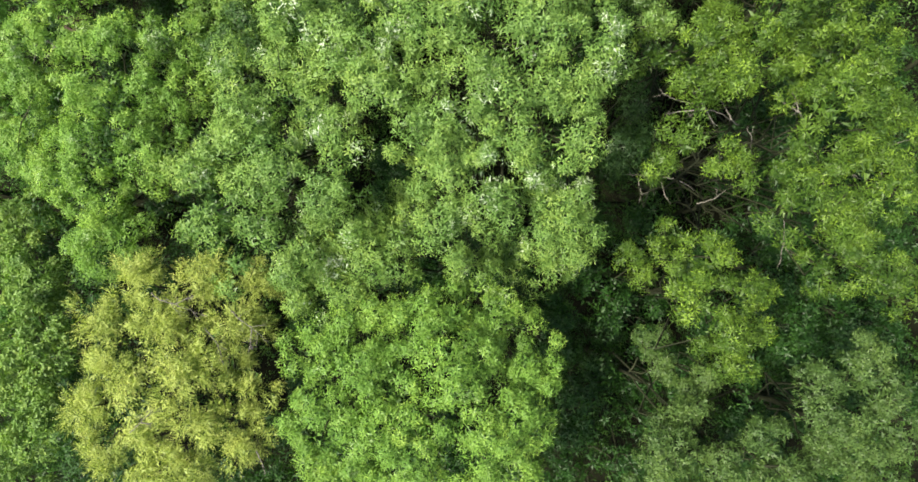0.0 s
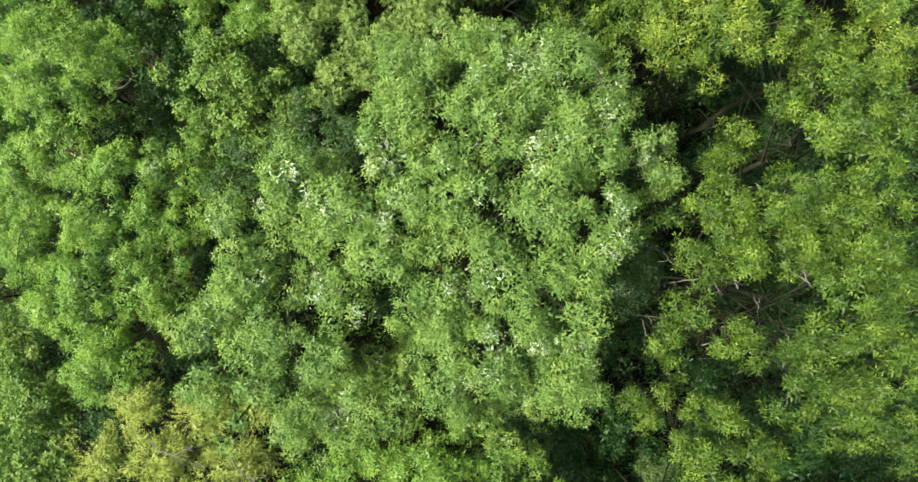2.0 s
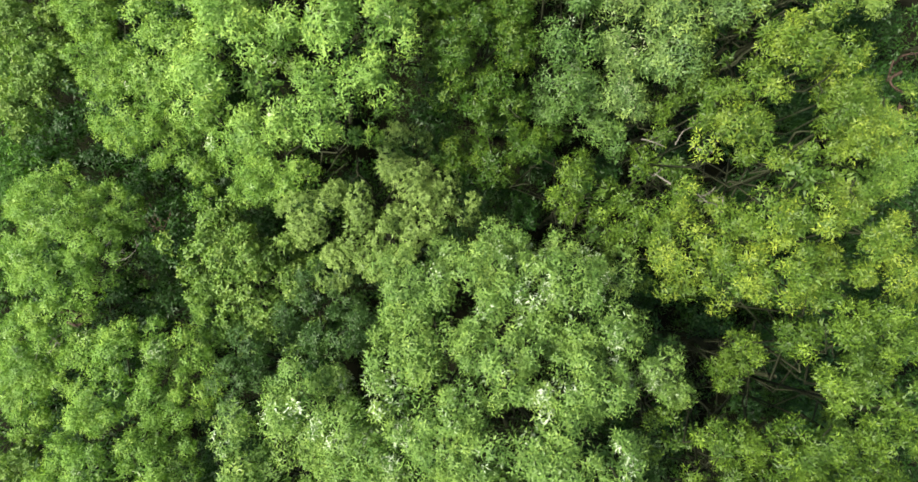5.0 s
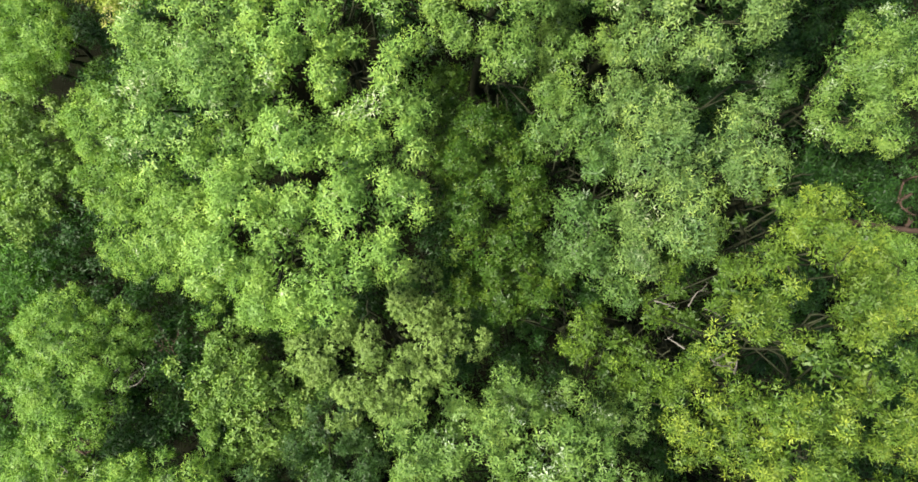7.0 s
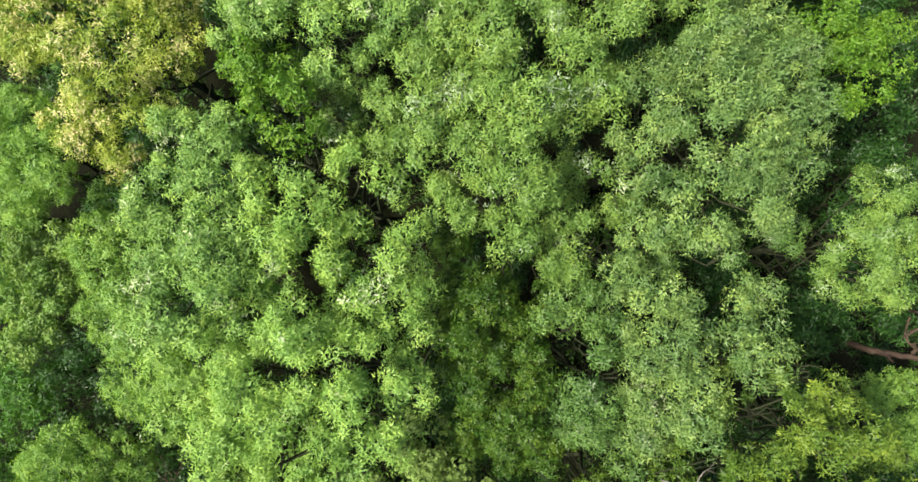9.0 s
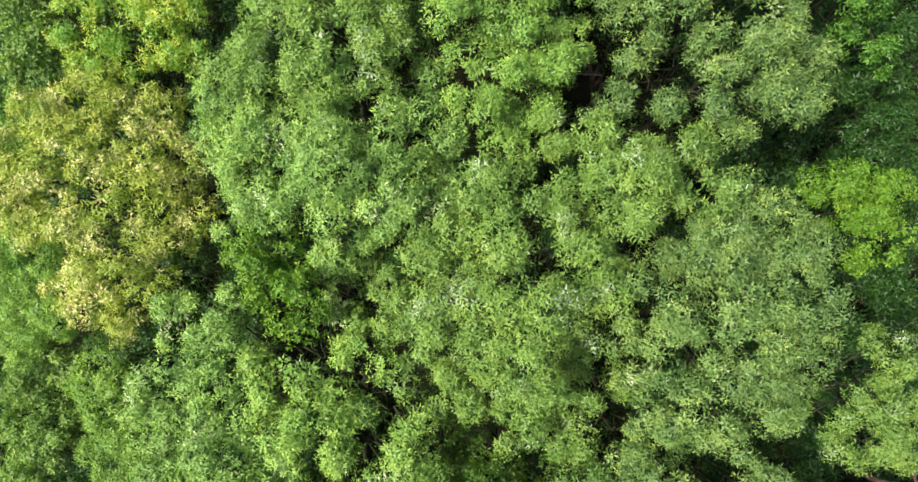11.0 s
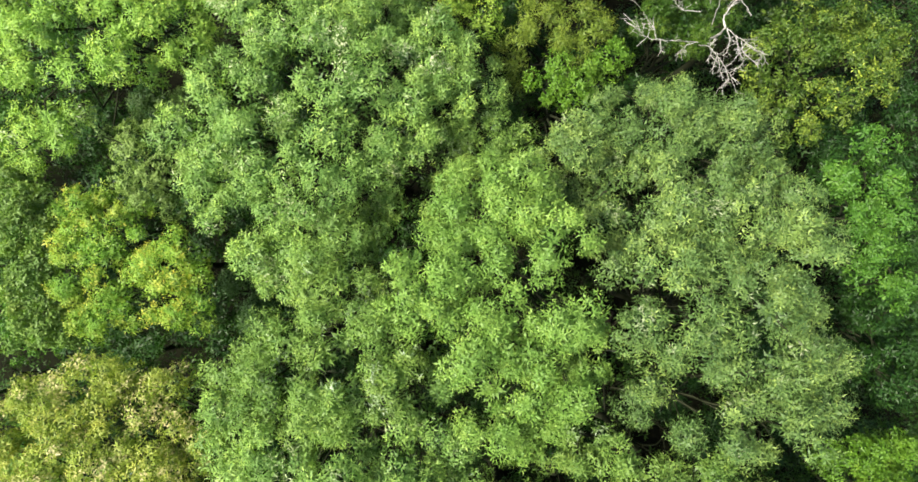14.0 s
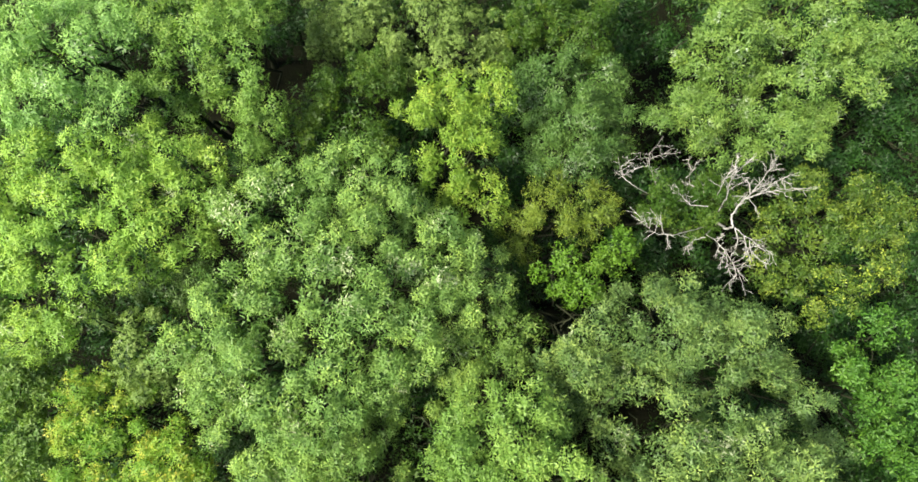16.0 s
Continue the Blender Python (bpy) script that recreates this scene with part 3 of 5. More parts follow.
tree("light", "fresh light-green tree with a full crown", [
    (-3.63, -3.05, 1.21, 13.58), (-0.63, -2.31, 1.15, 14.47), (0.98, -2.41, 1.21, 13.56), (-2.19, -3.7, 1.43, 14.52),
    (-0.01, -3.61, 1.53, 15.01), (1.77, -3.67, 1.19, 13.82), (-3.54, -4.92, 1.48, 13.96), (-1.38, -5.3, 1.4, 14.87),
    (0.76, -5.23, 1.57, 14.6), (2.1, -4.98, 0.75, 13.75), (-3.6, -6.29, 1.2, 13.64), (1.29, -6.61, 1.2, 13.67),
    (-2.31, -1.9, 0.6, 13.64), (-1.28, -6.77, 1.17, 14.12),])
tree("dark", "understorey tree, green darkened as in shade", [
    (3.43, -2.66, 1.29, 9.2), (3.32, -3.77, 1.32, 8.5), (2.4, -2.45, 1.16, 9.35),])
grown = tree("limby", "open yellow-green tree with pale bare limbs showing", [
    (5.15, 4.7, 0.68, 15.75), (6.09, 4.81, 0.76, 16.73), (7.35, 4.76, 0.74, 17.28), (8.91, 4.98, 1.02, 16.64),
    (9.47, 3.89, 0.73, 17.49), (5.54, 3.75, 0.5, 17.06), (5.4, 2.26, 0.68, 17.04), (6, 1.69, 0.61, 17.23), (4.79, 1.67, 0.39, 16.34),
    (6.4, 3.47, 0.48, 17.59), (7.72, 4.02, 0.62, 17.04), (8.16, 2.82, 0.81, 18.13), (7.49, 2.05, 0.69, 18.2), (9.06, 2.4, 0.71, 17.69),
    (10.42, 2.98, 0.76, 16.84), (7.54, 0.85, 0.72, 17.57), (8.64, 0.73, 0.84, 17.48), (10.17, 1.16, 0.74, 17.16),
    (10.55, -0.14, 0.97, 15.2), (11.67, -1.06, 0.85, 14.85)] + [
    (9.97, -0.76, 0.72, 14.6),])
bare_limbs(grown, [
    [(7.32, 2.98, 14.80), (6.51, 3.06, 15.80), (6.08, 3.21, 15.80), (5.51, 3.39, 15.80), (5.16, 3.50, 15.80)],
    [(6.08, 3.21, 15.80), (5.87, 3.49, 15.80), (5.66, 3.78, 15.80)],
    [(6.08, 3.18, 15.80), (5.58, 3.14, 15.80), (5.08, 3.06, 15.80)],
    [(6.72, 2.92, 15.80), (6.58, 3.21, 15.80), (6.51, 3.31, 15.80)],
    [(6.13, 3.13, 15.80), (6.22, 2.92, 15.80), (6.36, 2.77, 15.80)],
    [(9.63, 2.00, 15.20), (9.86, 2.05, 15.80), (10.29, 2.15, 15.80), (10.72, 2.34, 15.80), (11.15, 2.48, 15.80)]])
bare_limbs(grown, [
    [(9.86, 2.04, 15.80), (10.28, 1.84, 15.80), (10.71, 1.69, 15.80), (11.14, 1.72, 15.80)],
    [(10.43, 1.80, 15.80), (10.35, 1.55, 15.80), (10.45, 1.34, 15.80)],
    [(9.60, 2.03, 15.50), (9.00, 1.77, 15.80), (8.92, 1.41, 15.80), (9.01, 1.12, 15.80)],
    [(9.14, 1.81, 15.80), (9.50, 1.70, 15.80), (9.64, 1.55, 15.80)],
    [(8.82, 2.87, 15.30), (8.37, 3.13, 15.80), (8.28, 3.49, 15.80), (8.34, 3.71, 15.80)],
    [(8.44, 3.06, 15.80), (8.09, 3.28, 15.80), (7.88, 3.42, 15.80)]])
bare_limbs(grown, [
    [(8.12, 1.84, 13.80), (7.64, 2.14, 14.80), (7.19, 2.41, 15.80)]])
bare_limbs(grown, [
    [(9.58, 0.76, 12.50), (9.61, 0.42, 12.50), (9.55, -0.10, 12.50), (9.45, -0.61, 12.50)],
    [(6.36, 1.88, 12.50), (5.67, 1.97, 12.50), (4.98, 2.01, 12.50)],
    [(5.32, 1.88, 12.50), (5.41, 1.45, 12.50), (5.35, 1.20, 12.50)],
    [(6.01, 1.80, 12.50), (6.09, 1.45, 12.50), (6.14, 1.28, 12.50)],
    [(7.04, 1.14, 12.50), (7.55, 1.28, 12.50), (7.90, 1.54, 12.50)],
    [(6.53, 1.83, 12.50), (6.87, 1.62, 12.50)]], thick=0.02, thin=0.008)
tree("limby", "yellow-green tree leaning out of the shade", [
    (6.67, -0.44, 0.82, 15.46), (5.87, -1.16, 0.73, 16), (7.59, -1.19, 0.82, 15.38), (6.74, -2.16, 0.79, 15.96),
    (8.17, -2.29, 0.64, 14.73), (7.34, -3.26, 0.5, 14.47), (5.5, -0.94, 0.69, 13.35), (6.59, 0.08, 0.72, 12.6),
    (5.25, -0.27, 0.47, 13.05),])
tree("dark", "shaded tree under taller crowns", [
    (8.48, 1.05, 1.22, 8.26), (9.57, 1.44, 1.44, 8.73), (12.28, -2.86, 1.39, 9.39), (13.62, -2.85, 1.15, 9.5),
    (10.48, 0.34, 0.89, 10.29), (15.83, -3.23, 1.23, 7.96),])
tree("grey", "grey-green tree with a loose tufted crown", [
    (9.3, -3.4, 0.75, 15.5), (10.3, -3.1, 0.85, 15.6), (10.9, -4.25, 0.85, 15.6), (9.7, -4.55, 0.8, 15.5), (11.4, -5.1, 0.8, 15.2),
    (10.3, -5.5, 0.85, 14.9), (11.1, -6.5, 0.9, 14.8), (9.5, -6.6, 0.8, 14.3),])
tree("grey", "grey-green young tree with pale tufts over a dark gap", [
    (7.95, -5.25, 0.62, 15.0), (8.55, -5.85, 0.6, 15.0), (7.2, -6.1, 0.6, 14.3), (8.2, -6.9, 0.8, 14.4), (6.6, -7.2, 0.8, 13.9)])
tree("grey", "slim grey-green tree in half shade", [
    (5.75, -5.7, 0.62, 14.4), (6.5, -4.8, 0.62, 13.6), (7.45, -4.1, 0.55, 12.6), (6.45, -3.85, 0.6, 11.6), (6.1, -3.05, 0.55, 11.2), (5.6, -6.7, 0.8, 13.8)])
tree("dark", "young tree, green darkened as in half shade", [
    (8.3, -4.29, 1.3, 8.15), (8.24, -5.54, 1.13, 8.6), (7.84, -7.12, 1.58, 9.82), (10.16, -4.35, 1.35, 10), (10.14, -6.69, 1.8, 9.98),
    (8.72, -7.82, 1.34, 10.07),])
tree("dark", "dark low tree in a shaded gap", [
    (4.59, -6.72, 1.45, 8.35), (5.71, -7.87, 1.22, 8), (3.74, -7.76, 1.2, 8.35),])
tree("blue", "bluish-green low broadleaf tree at the clearing's edge", [
    (-15.29, -4.4, 1.15, 9.53), (-16.31, -8.07, 1.22, 7.93), (-14.67, -1.81, 1.38, 9.48), (-14.28, -3.34, 1.35, 10.04),
    (-15.05, -5.28, 1.17, 9.11), (-14.9, -7.02, 1.43, 8.67), (-16.06, -0.4, 1.21, 8.34), (-17.08, 0.95, 1.29, 6.85),])
tree("blue", "bluish-green broadleaf tree below the canopy", [
    (-8.48, 9.76, 1.34, 10.26), (-8.54, 8.42, 1.35, 10.07), (-7.01, 7.8, 1.54, 10.52), (-6.54, 6.86, 1.38, 9.47),
    (-7.27, 9.1, 1.3, 10.91), (-5.91, 8.59, 1.11, 10.35),])
tree("dark", "understorey tree in a narrow gap, green darkened as in shade", [
    (-5.75, 8.57, 1.34, 5.83), (-11.94, 7.32, 1.48, 7.91), (-11.75, 6.46, 1.24, 7.83), (-10.27, 6.67, 1.21, 8.27),
    (-7.64, 6.46, 1.23, 7.9),])
tree("deep", "tree pressed against an oak, shade painted into its green", [
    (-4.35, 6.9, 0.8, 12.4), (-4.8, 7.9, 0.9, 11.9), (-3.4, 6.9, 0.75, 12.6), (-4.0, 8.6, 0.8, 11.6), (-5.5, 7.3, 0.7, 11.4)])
tree("light", "light-green young tree under a large crown", [
    (-8.2, 14.0, 1.0, 11.2), (-7.2, 12.9, 1.0, 11.3), (-6.3, 12.2, 0.95, 11.8), (-5.3, 11.9, 0.85, 12.3), (-3.3, 12.9, 0.75, 12.9), (-7.0, 11.8, 0.9, 10.7)])
tree("tipped", "narrow deep-green tree with yellow tips", [
    (-0.82, 18.33, 0.60, 14.20), (-0.74, 17.21, 0.65, 14.20), (-0.83, 16.12, 0.65, 13.80), (-0.67, 14.99, 0.60, 13.40)])
tree("lemon", "yellow-green boughs over a shaded gap", [
    (8.51, 9.01, 0.65, 16.50), (9.49, 8.88, 0.70, 16.50), (10.59, 8.78, 0.70, 16.30), (8.58, 8.36, 0.60, 15.80)])
tree("limby", "yellow-green boughs below a pale crown", [
    (5.23, 13.11, 0.55, 14.80), (5.93, 13.73, 0.55, 15.20), (6.73, 14.33, 0.50, 15.40), (5.74, 12.48, 0.50, 14.60), (7.40, 14.77, 0.50, 15.40)])
tree("tipped", "deep-green tree with yellow tips at a dark gap", [
    (1.05, 13.0, 0.7, 13.9), (1.9, 12.6, 0.7, 14.0), (-0.2, 12.4, 0.8, 12.2), (0.9, 12.1, 0.7, 12.6)])
tree("dusty", "dusty olive-grey tree with small leaves", [
    (-3.25, 11.87, 0.8, 12.53), (-2.19, 12.02, 0.96, 12.63), (-4.51, 10.36, 1.09, 13.06), (-3.19, 10.41, 1.26, 12.82),
    (-1.78, 10.33, 1.08, 13.18), (-0.64, 11.04, 0.81, 12.32), (-3.92, 9.41, 0.96, 12.6), (-2.47, 9.33, 0.78, 13.08),
    (-0.29, 10.76, 0.58, 11.98),])
tree("fresh", "large light-green tree with a clumped crown", [
    (-5.46, 16.93, 1.04, 16.35), (-4.46, 15.9, 1.09, 17.4), (-2.79, 16.52, 1.04, 16.27), (-1.72, 15.93, 0.75, 15.46),
    (-6.86, 16.08, 1.04, 16.37), (-7.44, 14.85, 1.06, 15.97), (-5.52, 14.72, 1.09, 17.36), (-3.14, 14.84, 1.08, 17.43),
    (-2.15, 14.62, 1, 16.87), (-6.16, 13.54, 0.86, 17.03), (-5.11, 13.54, 1.02, 16.48), (-3.53, 13.54, 1.01, 16.74),
    (-2.28, 13.67, 0.87, 16.95), (-4.34, 12.45, 0.75, 16.78), (-5.23, 12.57, 0.76, 16.54), (-3.38, 12.45, 0.63, 16.8),
    (-7.85, 13.98, 0.66, 15.99), (-1.84, 17.2, 0.94, 15.78),])
tree("fresh", "light-green tree with rounded leaf clumps", [
    (-5.03, 17.91, 0.91, 16.4), (-3.76, 17.77, 0.91, 16.4), (-2.38, 17.83, 0.79, 16.15), (-4.7, 18.55, 0.74, 16.99),
    (-4, 19.39, 0.77, 16.49), (-3.08, 19.61, 0.72, 16.18), (-1.94, 18.37, 0.77, 16.29), (-4.22, 20.31, 0.52, 16.18),
    (-5.8, 20.02, 0.66, 16.11), (-2.54, 18.86, 0.66, 15.98), (-4.92, 20.39, 0.54, 15.66), (-3.53, 20.01, 0.59, 16.03),
    (-2.64, 19.63, 0.58, 16.29), (-5.45, 19.21, 0.65, 16.31), (-5.42, 20.59, 0.82, 15.45), (-4.41, 19.81, 0.76, 16.54),
    (-3.48, 20.66, 0.75, 15.5), (-2.89, 20.22, 0.68, 15.48), (-6.01, 20.81, 0.68, 15.49), (-4.08, 21.1, 0.68, 15.48)] + [
    (-6.5, 20.26, 0.6, 15.74),])
tree("silver", "silvery grey-green tree with a dense round crown", [
    (-7.16, 19.83, 1.01, 16.62), (-8.32, 18.91, 0.91, 16.18), (-7.12, 18.38, 1.16, 16.32), (-6.34, 19.19, 0.91, 16.17),
    (-6.79, 20.5, 0.9, 16.51), (-6.47, 21.25, 0.82, 15.45), (-7.88, 21.12, 0.68, 15.63), (-6.48, 17.38, 0.98, 17.34),
    (-7.73, 17.28, 0.86, 17.22), (-6.13, 18.31, 0.77, 16.5), (-8.25, 16.3, 0.76, 16.69), (-7.29, 16.46, 0.73, 17.28),])
tree("light", "yellow-green low tree at a crown's foot", [
    (-11.56, 15.13, 1.09, 10.83), (-10.89, 13.8, 1.29, 11.01), (-10.08, 13.23, 1.34, 10.28), (-9.54, 12.63, 1.15, 9.66),
    (-10.44, 14.57, 1.09, 10.78), (-12.52, 16.17, 1.13, 10.16), (-13.08, 18.2, 1.14, 9.91), (-14.32, 20.41, 1.25, 7.78),])
tree("tipped", "dark-green tree with yellow-tipped shoots", [
    (0.21, 16.52, 0.82, 15.51), (1.31, 16.32, 0.71, 14.89), (1.38, 14.72, 0.68, 15.6), (-0.24, 14.43, 0.68, 15.57),
    (0.07, 13.41, 0.7, 14.91), (0.51, 15.33, 0.95, 15.49), (0.66, 14, 0.96, 15.29), (-0.24, 15.87, 0.53, 15.84),
    (1.13, 13.25, 0.7, 15.02), (0.55, 17.76, 0.64, 14.73),])
tree("dark", "understorey tree between tall crowns, green darkened as in shade", [
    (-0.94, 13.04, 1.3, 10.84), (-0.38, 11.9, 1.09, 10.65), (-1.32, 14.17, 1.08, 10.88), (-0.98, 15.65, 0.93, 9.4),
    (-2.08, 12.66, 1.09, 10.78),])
tree("sage", "oak with pale wind-turned leaves", [
    (4.58, 16.43, 1.02, 16.66), (5.63, 16.05, 1.16, 16.44), (6.76, 16.75, 0.81, 15.76), (6.55, 15.47, 0.77, 16.55),
    (5.01, 15.06, 1.15, 16.56), (4.15, 15.53, 0.74, 17.15), (4.93, 14.08, 0.75, 16.77), (4.12, 13.55, 0.94, 15.75),
    (3.53, 17.31, 0.8, 15.9), (3.86, 14.67, 0.78, 16.2), (3.77, 15.84, 0.66, 16.03),])
tree("middle", "mid-green oak beside a paler crown", [
    (3.16, 13.7, 0.88, 15.47), (3.91, 12.71, 0.7, 14.82), (2.6, 14.68, 0.78, 16.15), (2.89, 15.61, 0.72, 16.12),
    (3.27, 14.98, 0.53, 16.01), (2.86, 16.94, 0.81, 15.6), (2.12, 16.49, 0.74, 15.64), (2.31, 13.41, 0.73, 14.25),
    (2.91, 18.25, 0.65, 14.62),])
grown = tree("lemon", "broad yellow-green tree with drooping outer foliage", [
    (5.8, 12.99, 0.62, 16.94), (5.85, 12.27, 0.69, 18.02), (7.44, 12.11, 0.95, 17.6), (8.25, 12.39, 0.81, 17.97),
    (9.64, 12.06, 0.74, 17), (7.39, 11.17, 1.02, 18.13), (8.32, 10.94, 0.79, 18.21), (6.99, 11.29, 0.85, 17.2),
    (6.92, 10.03, 0.99, 18.51), (6.45, 10.11, 0.85, 17.2), (6.3, 9.13, 1.05, 15.95), (6.62, 8.93, 0.94, 17.61),
    (7.46, 8.91, 0.57, 17.94), (9.29, 9.78, 0.71, 17.45), (5.09, 9.18, 0.78, 16.15), (5.79, 10.31, 0.68, 15.45),])
bare_limbs(grown, [
    [(6.73, 10.39, 14.40), (6.39, 10.66, 14.90), (6.03, 10.70, 15.20), (5.81, 10.88, 15.20), (5.52, 11.00, 15.20)],
    [(6.61, 10.43, 14.70), (6.45, 10.73, 15.20), (6.48, 10.88, 15.20)],
    [(5.15, 11.13, 15.20), (4.86, 11.32, 15.20), (4.74, 11.40, 15.20)]], thick=0.03)
bare_limbs(grown, [
    [(5.74, 12.10, 15.00), (5.96, 12.04, 15.00), (6.18, 11.89, 15.00)],
    [(5.98, 10.83, 15.00), (6.21, 10.93, 15.00), (6.35, 11.08, 15.00)],
    [(5.34, 12.16, 15.00), (5.52, 12.48, 15.00), (5.75, 12.63, 15.00)],
    [(4.48, 12.31, 15.00), (4.78, 12.23, 15.00), (5.07, 12.10, 15.00)]])
tree("middle", "green oak bough below pale crowns", [
    (2.87, 18.82, 0.71, 14.82), (3.5, 18.13, 0.71, 14.78), (4.72, 17.89, 0.71, 14.81), (8.82, 18.68, 0.7, 13.05),
    (2.29, 18.59, 0.58, 14.55),])
tree("lemon", "yellow-olive tree with fine foliage", [
    (7.09, 13.9, 0.7, 17.83), (8.05, 13.26, 0.72, 17.47), (6.89, 13.26, 0.72, 17.46), (7.51, 15.33, 0.64, 16.55),
    (7.59, 14.61, 0.62, 16.9), (9.41, 13.26, 0.63, 16.55), (7.69, 13.9, 0.58, 17.89), (8.63, 13.85, 0.54, 17.38),
    (10.24, 12.97, 0.59, 16.11), (7.64, 13.52, 0.55, 17.27),])
tree("lemon", "yellow-olive young tree beside a pale crown", [
    (6.73, 14.93, 0.58, 16.42), (7.25, 14.64, 0.57, 16.5), (7.67, 15.2, 0.57, 16.51), (8.32, 14.52, 0.58, 16.3),
    (6.92, 14.08, 0.57, 16.6), (6.48, 13.97, 0.53, 16.01),])
tree("limby", "shaded tree below drooping boughs", [
    (5.01, 11.82, 0.88, 14.17), (5.7, 11.71, 0.85, 14.69), (4.5, 10.88, 0.73, 14.27), (6.73, 11.51, 0.73, 14.23),
    (5.28, 10.27, 0.69, 15.2), (5.25, 10.9, 0.79, 14.4), (5.84, 10.67, 0.77, 14.91), (5.27, 9.64, 0.79, 14.3),
    (6.49, 9.25, 0.88, 13.96), (6.45, 10.76, 0.71, 14.51),])
tree("limby", "yellow-green side bough tree at a dark gap", [
    (3.04, 11.54, 0.86, 14.51), (3.88, 11.2, 0.73, 14.25), (2.5, 11.81, 0.59, 14.04), (3.87, 9.97, 0.9, 13.55),
    (3.09, 9.93, 0.61, 13.35), (5.02, 9.06, 0.64, 12.35),])
tree("limby", "yellow-green tree with ragged open crown", [
    (8.02, 7.4, 0.74, 16.85), (8.49, 7.61, 0.7, 17.66), (10.2, 7.28, 0.76, 16.6), (8.25, 6.33, 0.81, 17.82), (9.51, 6.08, 0.7, 17.62),
    (8.25, 6.46, 0.66, 15.85), (7.39, 7.07, 0.63, 14.85), (7.72, 5.2, 0.69, 17.86), (9.39, 4.88, 0.85, 17.18), (7.12, 5.26, 0.61, 17),
    (7.36, 5.83, 0.58, 14.15), (6.3, 4.62, 0.65, 16.02), (5.36, 4.74, 0.66, 15.85), (9.67, 7.91, 0.61, 17.23),])
tree("oak", "green tree standing in half shade", [
    (10.11, 18.15, 0.68, 13.75), (10.78, 18.43, 0.72, 14.52), (11.1, 17.54, 0.66, 14.24), (10.35, 17.03, 0.68, 13.59),
    (12.06, 16.76, 0.62, 13.23), (12.2, 18.14, 0.6, 13.81), (11.75, 19.54, 0.74, 14.03), (11.36, 19.86, 0.7, 13.1),])
grown = tree("light", "small green tree near fallen deadwood", [
    (14.01, 13.41, 1.1, 10.45), (12.87, 13.6, 0.86, 11.05), (14.06, 12.28, 1.08, 10.9),])
bare_limbs(grown, [
    [(13.87, 14.81, 7.00), (14.13, 14.64, 8.00), (15.18, 14.47, 8.00), (16.23, 14.34, 8.00), (17.48, 14.24, 8.00)]], BROWNWOOD, 0.12, 0.09, 2, 'leaning dead brown trunk')
bare_limbs(grown, [
    [(15.19, 16.10, 8.50), (14.82, 16.13, 9.50), (15.61, 16.25, 9.50)],
    [(14.52, 15.96, 9.50), (14.38, 15.56, 9.50), (14.31, 15.26, 9.50)],
    [(14.77, 15.56, 9.50), (14.41, 15.36, 9.50), (14.41, 15.17, 9.50), (14.60, 14.97, 9.50), (14.89, 14.83, 9.50)]], BROWNWOOD, 0.05, 0.02, 4, 'dry reddish-brown branch')
tree("sage", "large grey-green oak with silvery sheen", [
    (4.59, 22.43, 1.02, 16.59), (5.51, 22.69, 0.97, 17.37), (6.85, 22.43, 0.86, 17.03), (4.39, 21, 1.08, 17.5),
    (5.49, 21.3, 1.04, 17.98), (7.15, 21.23, 0.98, 17.18), (8.12, 21.46, 0.63, 16.65), (4.81, 19.62, 1.11, 17.01),
    (5.84, 19.88, 1.06, 17.7), (7.67, 20.24, 0.63, 16.68), (4.31, 18.69, 0.89, 16.46), (5.55, 18.51, 0.87, 16.8),
    (3.93, 19.78, 0.77, 16.38), (6.54, 18.82, 0.61, 17), (3.5, 21.76, 0.62, 17), (3.44, 20.87, 0.65, 16.15), (6.11, 23.98, 0.78, 16.3),
    (6.93, 23.69, 0.65, 16.35), (7.83, 22.7, 0.64, 16.46),])
tree("oak", "green oak with many rounded leaf clumps", [
    (0.14, 24.05, 0.99, 17.1), (1.63, 23.65, 1, 16.99), (0.5, 22.69, 1.08, 17.58), (1.97, 22.7, 0.97, 17.31),
    (-1.35, 22.44, 0.87, 16.93), (-2.21, 21.6, 0.77, 16.44), (-1.08, 21.22, 0.87, 16.92), (0.71, 21.31, 1.04, 18.05),
    (0.27, 20.14, 0.99, 16.92), (1.03, 19.68, 0.84, 17.34), (0.87, 18.49, 0.78, 16.17), (-0.39, 19.04, 0.78, 16.16),
    (-1.65, 20.34, 0.77, 16.36), (-2.09, 20.03, 0.65, 16.15), (2.61, 21.75, 0.76, 16.75), (3.01, 22.71, 0.65, 16.24),
    (-0.15, 21.78, 0.72, 17.47),])
tree("oak", "lower green oak filling the space beside a tall one", [
    (2.49, 20.17, 0.83, 15.12), (2.48, 18.82, 0.83, 15.11), (3.35, 17.94, 0.86, 14.57), (2.15, 17.66, 0.82, 15.24),
    (3.63, 19.2, 0.71, 14.75), (2.86, 20.74, 0.57, 14.82), (-3.56, 22.13, 0.7, 15.05), (-4.23, 21.9, 0.64, 14.79),
    (-2.94, 21.38, 0.7, 15.14), (-3.75, 21.13, 0.71, 14.81), (-2.59, 20.82, 0.61, 15.55),])
